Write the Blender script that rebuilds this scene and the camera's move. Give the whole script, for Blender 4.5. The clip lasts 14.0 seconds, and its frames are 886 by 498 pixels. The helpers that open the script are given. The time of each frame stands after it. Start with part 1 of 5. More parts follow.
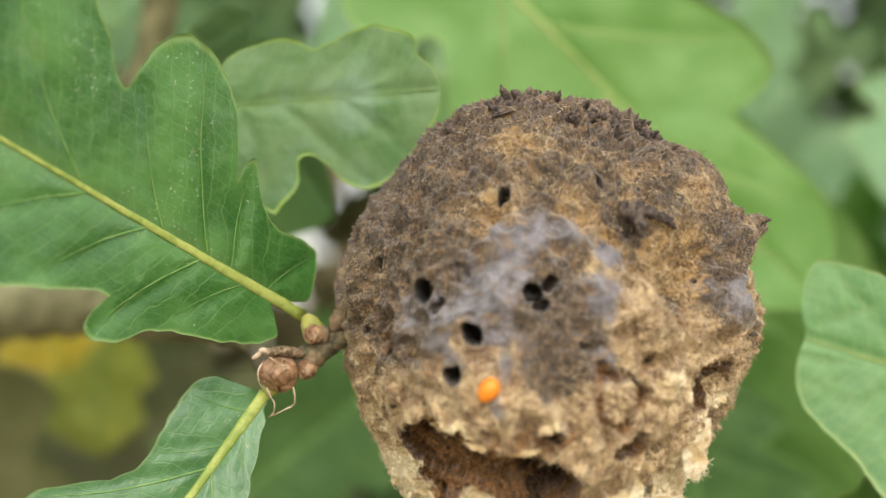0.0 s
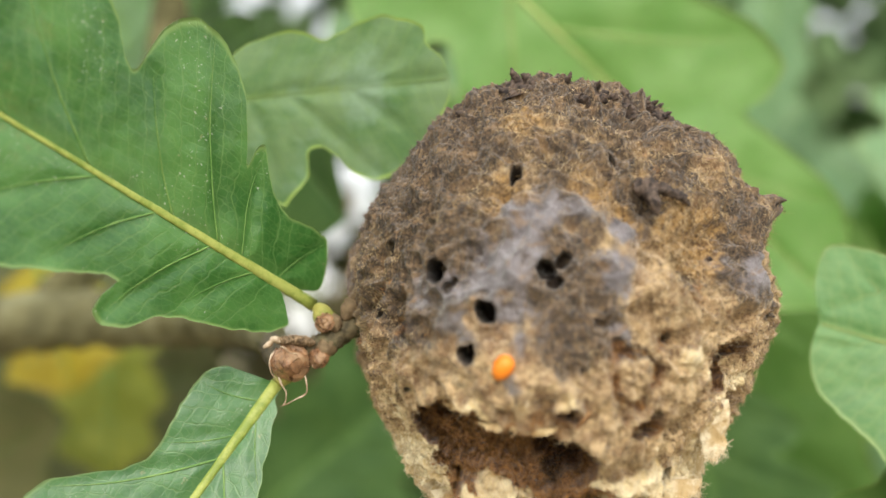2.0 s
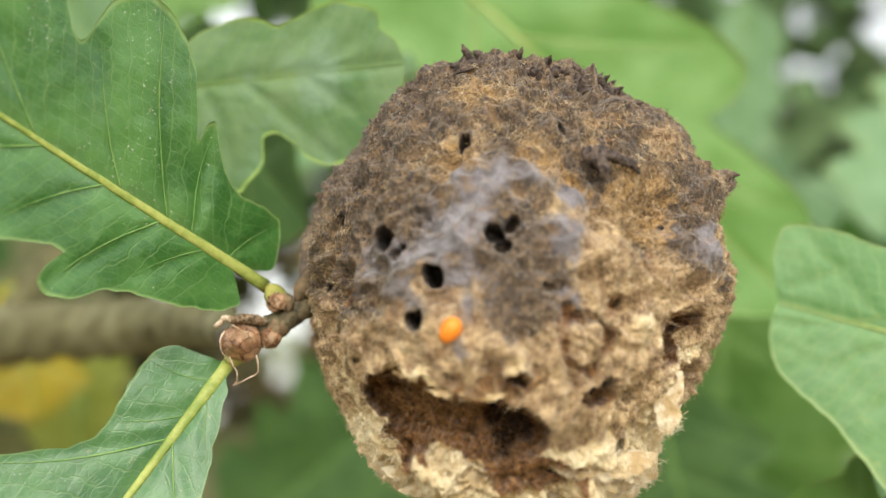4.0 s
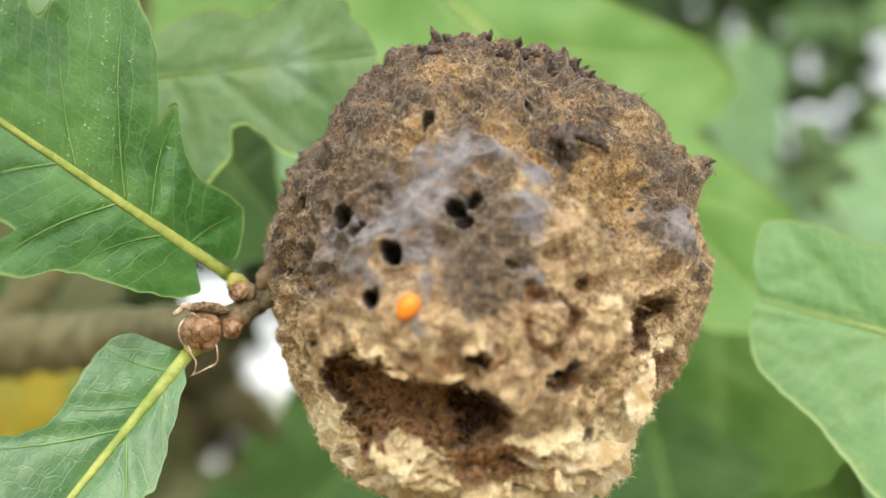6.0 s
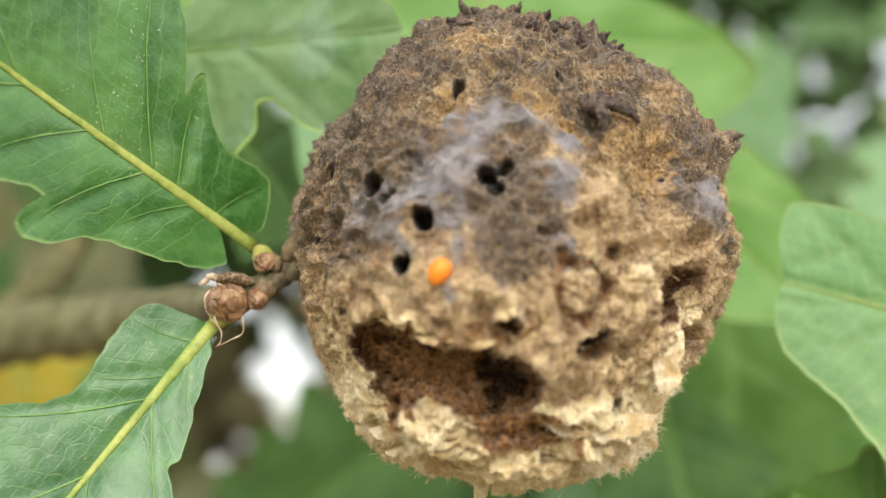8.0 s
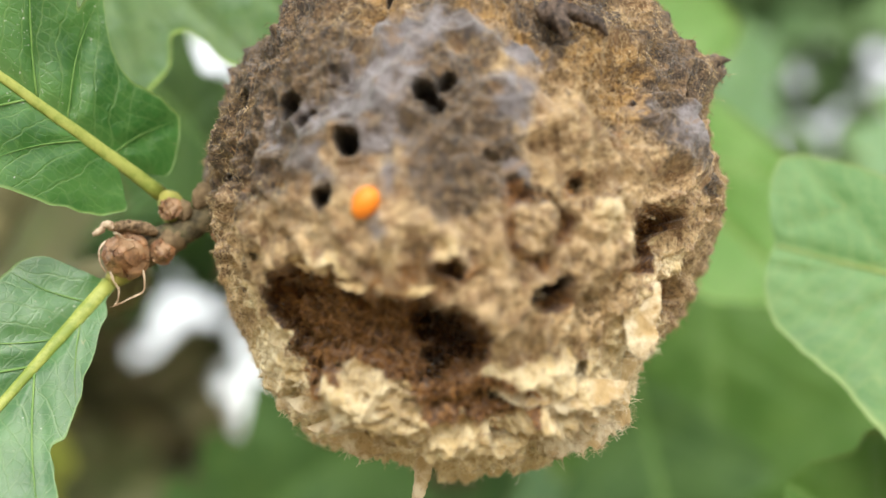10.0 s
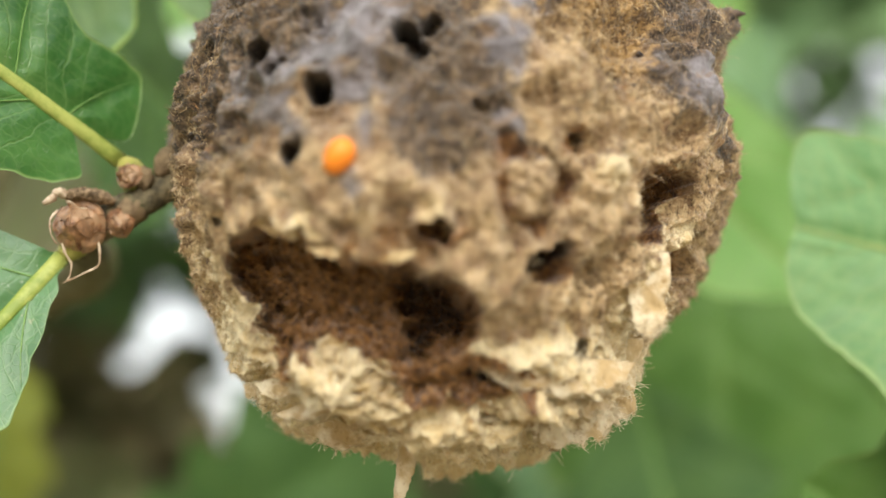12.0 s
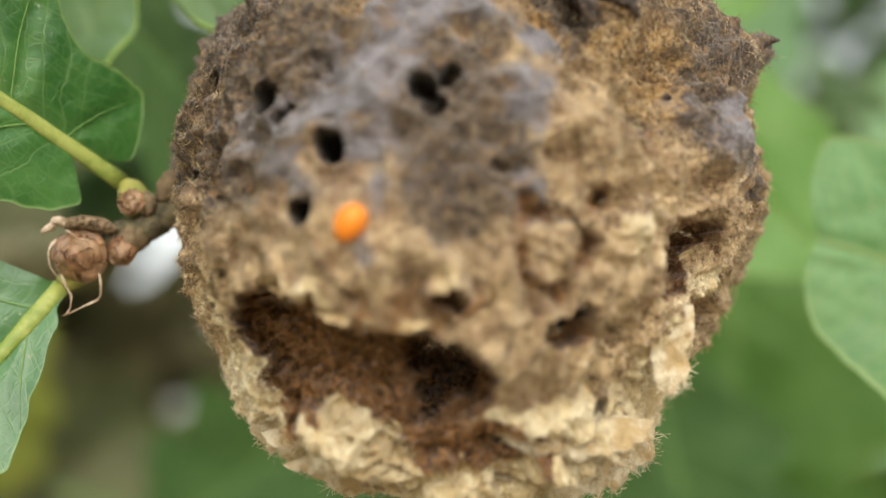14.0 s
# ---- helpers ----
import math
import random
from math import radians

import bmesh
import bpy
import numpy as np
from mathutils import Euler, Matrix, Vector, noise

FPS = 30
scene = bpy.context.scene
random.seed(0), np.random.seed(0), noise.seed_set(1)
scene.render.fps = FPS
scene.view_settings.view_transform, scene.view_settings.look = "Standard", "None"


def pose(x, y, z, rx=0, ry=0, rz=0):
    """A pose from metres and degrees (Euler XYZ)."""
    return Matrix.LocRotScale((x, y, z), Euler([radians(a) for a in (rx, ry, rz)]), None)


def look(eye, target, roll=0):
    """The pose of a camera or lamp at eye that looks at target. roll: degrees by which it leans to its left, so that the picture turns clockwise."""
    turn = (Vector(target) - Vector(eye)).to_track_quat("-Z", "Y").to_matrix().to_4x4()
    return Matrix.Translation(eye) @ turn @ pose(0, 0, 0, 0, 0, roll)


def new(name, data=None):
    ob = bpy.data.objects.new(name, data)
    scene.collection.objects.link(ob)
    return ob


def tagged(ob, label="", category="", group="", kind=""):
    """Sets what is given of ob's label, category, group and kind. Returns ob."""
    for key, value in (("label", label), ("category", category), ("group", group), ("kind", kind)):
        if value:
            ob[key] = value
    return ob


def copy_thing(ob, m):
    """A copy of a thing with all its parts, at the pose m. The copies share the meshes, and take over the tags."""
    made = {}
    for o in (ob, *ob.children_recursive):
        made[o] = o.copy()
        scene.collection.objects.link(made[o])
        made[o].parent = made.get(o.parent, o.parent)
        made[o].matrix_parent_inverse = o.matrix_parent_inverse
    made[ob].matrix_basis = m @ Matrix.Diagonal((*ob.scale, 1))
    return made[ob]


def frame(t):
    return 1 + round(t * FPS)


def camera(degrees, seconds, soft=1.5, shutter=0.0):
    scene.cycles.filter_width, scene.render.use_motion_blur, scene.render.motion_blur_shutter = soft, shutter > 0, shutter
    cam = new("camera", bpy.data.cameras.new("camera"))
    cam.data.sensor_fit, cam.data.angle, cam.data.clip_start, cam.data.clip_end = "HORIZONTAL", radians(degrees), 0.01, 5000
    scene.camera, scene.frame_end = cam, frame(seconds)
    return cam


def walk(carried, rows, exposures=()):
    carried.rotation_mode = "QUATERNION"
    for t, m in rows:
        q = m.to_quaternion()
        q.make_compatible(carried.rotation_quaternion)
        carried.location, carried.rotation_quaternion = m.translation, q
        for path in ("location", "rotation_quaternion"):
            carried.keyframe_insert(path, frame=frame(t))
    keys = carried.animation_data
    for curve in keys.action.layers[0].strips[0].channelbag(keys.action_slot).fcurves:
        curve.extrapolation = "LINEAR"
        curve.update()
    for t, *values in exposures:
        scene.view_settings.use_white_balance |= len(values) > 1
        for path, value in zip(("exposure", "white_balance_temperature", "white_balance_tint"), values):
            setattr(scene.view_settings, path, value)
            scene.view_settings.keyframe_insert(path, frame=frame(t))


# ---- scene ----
cam = camera(35, 14.0, soft=1.5, shutter=0.0)
PATH = [
    (0.0, pose(-0.00678, -0.12966, 0.00174, 92.115, -2.456, 0.763)),
    (0.5, pose(-0.00708, -0.13033, 0.00139, 92.215, -2.362, 0.631)),
    (1.0, pose(-0.00761, -0.12935, -0.00085, 92.628, -2.128, 0.750)),
    (1.5, pose(-0.00618, -0.12737, -0.00017, 93.745, -1.700, 1.331)),
    (2.0, pose(-0.00679, -0.12822, -0.00333, 93.888, -1.769, 1.206)),
    (2.5, pose(-0.00517, -0.12918, -0.00704, 94.543, -2.457, 0.922)),
    (3.0, pose(-0.00738, -0.13328, -0.00448, 94.456, -1.438, 0.500)),
    (3.2, pose(-0.00481, -0.13083, -0.00689, 94.829, -1.173, 0.655)),
    (5.3, pose(-0.00178, -0.12374, -0.01551, 98.510, -2.040, 1.149)),
    (5.5, pose(-0.00054, -0.12261, -0.01726, 98.655, -2.065, 1.050)),
    (6.0, pose(0.00109, -0.12185, -0.01697, 99.308, -1.862, 1.518)),
    (6.5, pose(0.00060, -0.12119, -0.01886, 99.406, -1.842, 1.624)),
    (7.0, pose(0.00014, -0.12240, -0.01995, 99.833, -2.062, 1.544)),
    (7.2, pose(-0.00208, -0.12413, -0.02016, 99.690, -2.224, 1.557)),
    (9.3, pose(0.00089, -0.10877, -0.02161, 100.439, -1.993, 0.945)),
    (9.5, pose(0.00074, -0.10687, -0.02248, 100.456, -1.973, 0.767)),
    (10.0, pose(0.00183, -0.10310, -0.02317, 100.955, -2.112, 0.720)),
    (10.5, pose(0.00340, -0.09943, -0.02378, 101.343, -1.820, 0.762)),
    (11.0, pose(0.00292, -0.09658, -0.02354, 101.555, -1.704, 0.687)),
    (11.5, pose(0.00456, -0.09379, -0.02353, 101.373, -2.020, 0.703)),
    (12.0, pose(0.00253, -0.09335, -0.02456, 101.819, -2.218, 0.613)),
    (12.5, pose(0.00220, -0.09407, -0.02724, 101.884, -3.124, 0.727)),
    (13.0, pose(0.00015, -0.09524, -0.02491, 102.245, -3.177, 0.408)),
    (13.5, pose(0.00287, -0.09230, -0.02088, 99.595, -3.283, 0.656)),
    (14.0, pose(0.00166, -0.09142, -0.01463, 97.126, -2.989, 0.805)),
]
walk(cam, PATH, exposures=((0.0, 0.60), (3.0, 0.63), (5.5, 0.74), (12.5, 0.70), (13.5, 0.58), (14.0, 0.46)))

MM = 0.001

# ---- light: bright overcast woodland edge, open sky above and behind the viewer ----
world = bpy.data.worlds.new("sky")
scene.world = world
world.use_nodes = True
sky_bg = world.node_tree.nodes["Background"]
sky_tex = world.node_tree.nodes.new("ShaderNodeTexSky")
sky_tex.sky_type, sky_tex.sun_disc = "NISHITA", False
sky_tex.sun_elevation, sky_tex.sun_rotation = radians(33), radians(175)
sky_tex.dust_density = 2.0
cloud = world.node_tree.nodes.new("ShaderNodeMix")
cloud.data_type = "RGBA"
cloud.inputs[0].default_value = 0.75
cloud.inputs[7].default_value = (7.0, 6.9, 6.5, 1)
world.node_tree.links.new(sky_tex.outputs[0], cloud.inputs[6])
world.node_tree.links.new(cloud.outputs[2], sky_bg.inputs[0])
sky_bg.inputs[1].default_value = 0.15

sun = new("sun", bpy.data.lights.new("sun", "SUN"))
sun.data.energy, sun.data.angle, sun.data.color = 2.0, radians(55), (1.0, 0.96, 0.88)
sun.matrix_world = look((0.1, -1.3, 0.85), (0, 0, 0))


# ---- material helpers ----
class Nodes:
    """Short-hand for a node material with one Principled shader."""

    def __init__(self, name, roughness=0.6, specular=0.4):
        self.mat = bpy.data.materials.new(name)
        self.mat.use_nodes = True
        self.tree = self.mat.node_tree
        self.bsdf = self.tree.nodes["Principled BSDF"]
        self.bsdf.inputs["Roughness"].default_value = roughness
        self.bsdf.inputs["Specular IOR Level"].default_value = specular
        self.coord = self.add("ShaderNodeTexCoord").outputs["Object"]

    def add(self, kind, **values):
        node = self.tree.nodes.new(kind)
        for key, value in values.items():
            node.inputs[key].default_value = value
        return node

    def link(self, a, b):
        self.tree.links.new(a, b)

    def noise(self, scale, detail=4.0, rough=0.6, warp=0.0):
        node = self.add("ShaderNodeTexNoise", Scale=scale, Detail=detail, Roughness=rough, Distortion=warp)
        self.link(self.coord, node.inputs["Vector"])
        return node.outputs["Fac"]

    def streaks(self, scale, stretch=4.0, tilt=0.3, warp=1.2):
        """Noise drawn out into strands that swirl."""
        lay = self.add("ShaderNodeMapping", Scale=(1, 1, 1 / stretch), Rotation=(0.1, tilt, 0.2))
        self.link(self.coord, lay.inputs["Vector"])
        node = self.add("ShaderNodeTexNoise", Scale=scale, Detail=4.0, Roughness=0.65, Distortion=warp)
        self.link(lay.outputs[0], node.inputs["Vector"])
        return node.outputs["Fac"]

    def threads(self, scale, detail=4.0):
        """Thin bright filaments."""
        node = self.add("ShaderNodeTexNoise", Scale=scale, Detail=detail, Roughness=0.55, Distortion=0.6)
        node.noise_type = "RIDGED_MULTIFRACTAL"
        self.link(self.coord, node.inputs["Vector"])
        return node.outputs["Fac"]

    def cells(self, scale, feature="DISTANCE_TO_EDGE"):
        node = self.add("ShaderNodeTexVoronoi", Scale=scale)
        node.feature = feature
        self.link(self.coord, node.inputs["Vector"])
        return node.outputs["Distance"]

    def step(self, value, low, high):
        node = self.add("ShaderNodeMapRange")
        node.interpolation_type = "SMOOTHSTEP"
        node.inputs["From Min"].default_value, node.inputs["From Max"].default_value = low, high
        self.link(value, node.inputs["Value"])
        return node.outputs[0]

    def calc(self, kind, a, b):
        node = self.add("ShaderNodeMath")
        node.operation = kind
        for socket, value in zip(node.inputs, (a, b)):
            if isinstance(value, (int, float)):
                socket.default_value = value
            else:
                self.link(value, socket)
        return node.outputs[0]

    def mix(self, fac, a, b):
        node = self.add("ShaderNodeMix")
        node.data_type = "RGBA"
        for socket, value in ((node.inputs[0], fac), (node.inputs[6], a), (node.inputs[7], b)):
            if isinstance(value, tuple):
                socket.default_value = (*value, 1)
            elif isinstance(value, (int, float)):
                socket.default_value = value
            else:
                self.link(value, socket)
        return node.outputs[2]

    def attribute(self, name):
        node = self.add("ShaderNodeAttribute")
        node.attribute_name = name
        split = self.add("ShaderNodeSeparateColor")
        self.link(node.outputs["Color"], split.inputs[0])
        return split.outputs

    def random(self):
        return self.add("ShaderNodeObjectInfo").outputs["Random"]

    def bump(self, height, strength, distance):
        node = self.add("ShaderNodeBump", Strength=strength, Distance=distance)
        self.link(height, node.inputs["Height"])
        self.link(node.outputs[0], self.bsdf.inputs["Normal"])
        return node.outputs[0]

    def done(self, colour):
        if isinstance(colour, tuple):
            self.bsdf.inputs["Base Color"].default_value = (*colour, 1)
        else:
            self.link(colour, self.bsdf.inputs["Base Color"])
        return self.mat

    def translucent(self, colour, share):
        """Adds light that passes through the thin sheet."""
        through_it = self.add("ShaderNodeBsdfTranslucent")
        if isinstance(colour, tuple):
            through_it.inputs["Color"].default_value = (*colour, 1)
        else:
            self.link(colour, through_it.inputs["Color"])
        blend = self.add("ShaderNodeMixShader", Fac=share)
        self.link(self.bsdf.outputs[0], blend.inputs[1])
        self.link(through_it.outputs[0], blend.inputs[2])
        self.link(blend.outputs[0], self.tree.nodes["Material Output"].inputs["Surface"])


def gall_skin():
    m = Nodes("gall_skin", 0.75, 0.25)
    m.bsdf.inputs["Sheen Weight"].default_value = 0.25
    m.bsdf.inputs["Sheen Roughness"].default_value = 0.5
    crust, wax, ochre = m.attribute("coat")[:3]
    cream, rust, hole_shade = m.attribute("torn")[:3]
    fine, grit, broad = m.noise(2600, 5, 0.75), m.noise(5200, 3, 0.7), m.noise(420, 5, 0.65)
    fleck = m.noise(1300, 6, 0.8, 0.8)

    def cover(mask, ragged, noise, low=0.38, high=0.62):
        swing = m.calc("MULTIPLY", m.calc("SUBTRACT", noise, 0.5), ragged)
        return m.step(m.calc("ADD", mask, swing), low, high)

    thread = m.calc("MAXIMUM", m.step(m.threads(700), 0.6, 1.4), m.step(m.threads(1500), 0.7, 1.4))
    blot, pore = m.noise(560, 5, 0.65, 1.0), m.noise(3600, 3, 0.65)
    strand = m.calc("MAXIMUM", m.streaks(3200), m.streaks(2600, 5.0, -0.9))
    tan = m.mix(m.step(broad, 0.38, 0.60), (0.25, 0.150, 0.074), (0.62, 0.450, 0.250))
    tan = m.mix(m.calc("MULTIPLY", m.step(blot, 0.53, 0.64), 0.8), tan, (0.115, 0.062, 0.027))
    tan = m.mix(m.calc("MULTIPLY", m.step(blot, 0.44, 0.32), 0.55), tan, (0.70, 0.545, 0.32))
    tan = m.mix(m.calc("MULTIPLY", m.step(pore, 0.47, 0.36), 0.8), tan, (0.070, 0.038, 0.018))
    tan = m.mix(m.calc("MULTIPLY", m.step(strand, 0.56, 0.68), 0.7), tan, (0.70, 0.55, 0.32))
    tan = m.mix(m.calc("MULTIPLY", thread, 0.5), tan, (0.72, 0.57, 0.35))
    gold = m.mix(m.step(fine, 0.40, 0.58), (0.13, 0.070, 0.026), (0.45, 0.285, 0.115))
    gold = m.mix(m.calc("MULTIPLY", thread, 0.5), gold, (0.58, 0.40, 0.17))
    dark = m.mix(m.step(fleck, 0.42, 0.64), (0.036, 0.026, 0.020), (0.155, 0.102, 0.060))
    dark = m.mix(m.calc("MULTIPLY", m.step(blot, 0.52, 0.66), 0.7), dark, (0.27, 0.170, 0.088))
    dark = m.mix(m.calc("MULTIPLY", m.step(grit, 0.54, 0.68), 0.6), dark, (0.37, 0.265, 0.155))
    dark = m.mix(m.calc("MULTIPLY", m.step(strand, 0.57, 0.68), 0.6), dark, (0.36, 0.25, 0.13))
    dark = m.mix(m.calc("MULTIPLY", m.step(pore, 0.46, 0.37), 0.8), dark, (0.026, 0.019, 0.017))
    grey = m.mix(m.step(broad, 0.36, 0.64), (0.095, 0.084, 0.087), (0.228, 0.207, 0.217))
    grey = m.mix(m.calc("MULTIPLY", m.step(blot, 0.54, 0.66), 0.75), grey, (0.22, 0.15, 0.10))
    grey = m.mix(m.calc("MULTIPLY", m.step(blot, 0.42, 0.30), 0.5), grey, (0.055, 0.050, 0.058))
    pale = m.mix(m.step(blot, 0.36, 0.60), (0.86, 0.75, 0.50), (0.64, 0.49, 0.255))
    pale = m.mix(m.calc("MULTIPLY", m.step(pore, 0.44, 0.34), 0.5), pale, (0.34, 0.22, 0.095))
    pale = m.mix(m.calc("MULTIPLY", thread, 0.5), pale, (0.90, 0.83, 0.64))
    red = m.mix(m.step(fleck, 0.38, 0.66), (0.075, 0.030, 0.013), (0.42, 0.215, 0.070))
    red = m.mix(m.calc("MULTIPLY", m.step(blot, 0.56, 0.68), 0.7), red, (0.055, 0.020, 0.011))
    red = m.mix(m.calc("MULTIPLY", thread, 0.35), red, (0.50, 0.30, 0.12))
    patch = m.calc("ADD", m.calc("MULTIPLY", broad, 0.45), m.calc("ADD", m.calc("MULTIPLY", fleck, 0.20), m.calc("MULTIPLY", m.noise(230, 3, 0.6), 0.35)))
    colour = m.mix(cover(ochre, 1.3, broad), tan, gold)
    colour = m.mix(cover(cream, 3.0, patch), colour, pale)
    colour = m.mix(cover(crust, 2.9, patch, 0.24, 0.60), colour, dark)
    colour = m.mix(cover(wax, 2.2, patch, 0.30, 0.72), colour, grey)
    colour = m.mix(cover(rust, 2.2, patch), colour, red)
    speck = m.calc("MULTIPLY", m.step(grit, 0.44, 0.33), m.calc("SUBTRACT", 0.40, m.calc("MULTIPLY", wax, 0.35)))
    colour = m.mix(speck, colour, (0.055, 0.034, 0.020))
    # Shade of the holes, put into the colour as a near-black brown.
    colour = m.mix(hole_shade, colour, (0.024, 0.013, 0.009))
    m.bump(m.calc("ADD", m.calc("ADD", m.calc("MULTIPLY", fleck, 0.6), grit), m.calc("MULTIPLY", strand, 0.9)), 0.8, 0.00020)
    return m.done(colour)


def flap_skin():
    m = Nodes("torn_gall_sheet", 0.7, 0.3)
    fine, broad = m.noise(2200, 5, 0.75), m.noise(500, 4, 0.6)
    colour = m.mix(m.step(broad, 0.4, 0.62), (0.56, 0.41, 0.21), (0.84, 0.75, 0.55))
    colour = m.mix(m.step(fine, 0.52, 0.72), colour, (0.36, 0.22, 0.09))
    m.bump(fine, 0.6, 0.00012)
    m.translucent((0.7, 0.55, 0.3), 0.25)
    return m.done(colour)


def plain_rough(name, a, b, scale, rough=0.7, bump=0.0002, specular=0.3, other=None):
    m = Nodes(name, rough, specular)
    n = m.noise(scale, 5, 0.7)
    m.bump(n, 0.7, bump)
    colour = m.mix(m.step(n, 0.36, 0.64), a, b)
    if other:
        colour = m.mix(m.calc("MULTIPLY", m.random(), 0.45), colour, other)
        colour = m.mix(m.calc("MULTIPLY", m.step(m.noise(scale * 0.4, 3), 0.52, 0.64), 0.7), colour, other)
    return m.done(colour)


def leaf_skin(name, deep, light, margin, network, through_colour, share=0.25, rough=0.42, specks=0.0, bloom=0.0):
    """Blade of a leaf: colour by broad patches, a net of fine veins, a tinted margin, some pale specks."""
    m = Nodes(name, rough, 0.7 if specks else 0.45)
    edge, foot, reach = m.attribute("span")[:3]
    broad, fine = m.noise(140, 4, 0.6), m.noise(1500, 4, 0.65)
    sway = m.calc("MULTIPLY", m.noise(260, 3, 0.6), 1.6)

    def lines(value, per_mm, thin):
        """Fine veins at even steps of a length that is given in decimetres."""
        wave = m.calc("ADD", m.calc("MULTIPLY", value, 100.0 * per_mm), sway)
        return m.step(m.calc("ABSOLUTE", m.calc("SUBTRACT", m.calc("FRACT", wave, 0.0), 0.5), 0.0), 0.5 - thin, 0.5)

    net = m.calc("MAXIMUM", lines(foot, 0.62, 0.07), m.calc("MULTIPLY", lines(reach, 0.85, 0.09), 0.6))
    net = m.calc("MAXIMUM", net, m.calc("MULTIPLY", m.step(m.cells(1300), 0.08, 0.0), 0.45))
    colour = m.mix(m.step(broad, 0.32, 0.68), deep, light)
    colour = m.mix(m.calc("MULTIPLY", net, network), colour, margin)
    swing = m.calc("ADD", edge, m.calc("MULTIPLY", m.calc("SUBTRACT", broad, 0.5), 0.05))
    colour = m.mix(m.step(swing, 0.945, 0.985), colour, margin)
    colour = m.mix(m.calc("MULTIPLY", m.step(edge, 0.10, 0.0), 0.22), colour, margin)
    if specks:
        dots = m.step(m.noise(1500, 2, 0.5), 0.73, 0.77)
        colour = m.mix(m.calc("MULTIPLY", dots, specks), colour, (0.30, 0.30, 0.16))
        brown = m.calc("MULTIPLY", m.step(m.noise(70, 2, 0.5), 0.62, 0.70), m.step(m.noise(1100, 4, 0.7), 0.50, 0.62))
        colour = m.mix(m.calc("MULTIPLY", brown, 0.25), colour, (0.16, 0.13, 0.04))
        dust = m.calc("MULTIPLY", m.step(m.noise(4200, 2, 0.5), 0.66, 0.70), m.step(m.noise(160, 3, 0.6), 0.53, 0.62))
        colour = m.mix(m.calc("MULTIPLY", dust, 0.6), colour, (0.72, 0.74, 0.66))
    if bloom:
        mildew = m.calc("MULTIPLY", m.step(m.noise(110, 5, 0.7), 0.50, 0.72), bloom)
        colour = m.mix(mildew, colour, (0.24, 0.36, 0.24))
    colour = m.mix(m.calc("MULTIPLY", m.step(fine, 0.5, 0.75), 0.25), colour, light)
    m.bump(m.calc("ADD", m.calc("SUBTRACT", m.calc("MULTIPLY", fine, 0.5), m.calc("MULTIPLY", net, 0.45)), m.calc("MULTIPLY", m.noise(420, 3, 0.6), 1.6)), 0.3, 0.00018)
    m.translucent(through_colour, share)
    return m.done(colour)


GALL = gall_skin()
SHEET = flap_skin()
FIBRE = plain_rough("gall_fibre", (0.36, 0.23, 0.10), (0.78, 0.62, 0.38), 900)
CRUST_FIBRE = plain_rough("crust_fibre", (0.045, 0.031, 0.019), (0.34, 0.230, 0.115), 1200)
CREAM_FIBRE = plain_rough("cream_fibre", (0.66, 0.52, 0.30), (0.92, 0.84, 0.64), 900)
RUST_FIBRE = plain_rough("rust_fibre", (0.085, 0.030, 0.011), (0.64, 0.33, 0.100), 3200, 0.35, 0.0001, 0.6)
CHAR = plain_rough("charred_tip", (0.024, 0.019, 0.018), (0.140, 0.100, 0.076), 1500)
ORANGE = plain_rough("orange_gloss", (0.78, 0.190, 0.008), (0.86, 0.255, 0.016), 300, 0.5, 0.00003, 0.5)
BARK = plain_rough("twig_bark", (0.045, 0.036, 0.020), (0.17, 0.135, 0.075), 1100, 0.7, 0.0003, 0.3, (0.11, 0.115, 0.05))
OLD_BARK = plain_rough("lichen_bark", (0.050, 0.047, 0.018), (0.145, 0.132, 0.060), 260, 0.85, 0.0008, 0.2, (0.24, 0.235, 0.13))
SCAR = plain_rough("leaf_scar", (0.060, 0.040, 0.022), (0.20, 0.135, 0.075), 1400, 0.75, 0.0003, 0.3, (0.25, 0.18, 0.10))
TORN_TAN = plain_rough("torn_tan_edge", (0.34, 0.22, 0.10), (0.62, 0.48, 0.27), 1400)
SCAR_GREY = plain_rough("grey_scar", (0.085, 0.058, 0.034), (0.36, 0.255, 0.155), 1900, 0.85, 0.0003, 0.2)
SCALE = plain_rough("bud_scale", (0.11, 0.048, 0.022), (0.40, 0.20, 0.090), 1300, 0.42, 0.00025, 0.45, (0.36, 0.24, 0.14))
PAPER = plain_rough("dry_stipule", (0.26, 0.17, 0.10), (0.60, 0.49, 0.36), 800, 0.7)
STALK = plain_rough("green_stalk", (0.20, 0.22, 0.045), (0.36, 0.34, 0.09), 500, 0.5, 0.0001)
VEIN = plain_rough("pale_vein", (0.20, 0.30, 0.075), (0.30, 0.38, 0.12), 400, 0.5, 0.0001)
MIDRIB = plain_rough("yellow_midrib", (0.20, 0.27, 0.050), (0.38, 0.42, 0.11), 500, 0.45, 0.0001)
SIDE_VEIN = plain_rough("green_vein", (0.11, 0.235, 0.055), (0.19, 0.32, 0.09), 400, 0.5, 0.0001)
BLADE = leaf_skin("leaf_blade", (0.028, 0.115, 0.020), (0.095, 0.240, 0.056), (0.20, 0.33, 0.10), 0.42, (0.10, 0.34, 0.04), 0.2, 0.30, specks=0.8, bloom=0.15)
DUSTY = leaf_skin("dusty_leaf_blade", (0.034, 0.125, 0.034), (0.100, 0.240, 0.080), (0.22, 0.34, 0.14), 0.40, (0.10, 0.34, 0.04), 0.2, 0.33, specks=0.8, bloom=0.5)
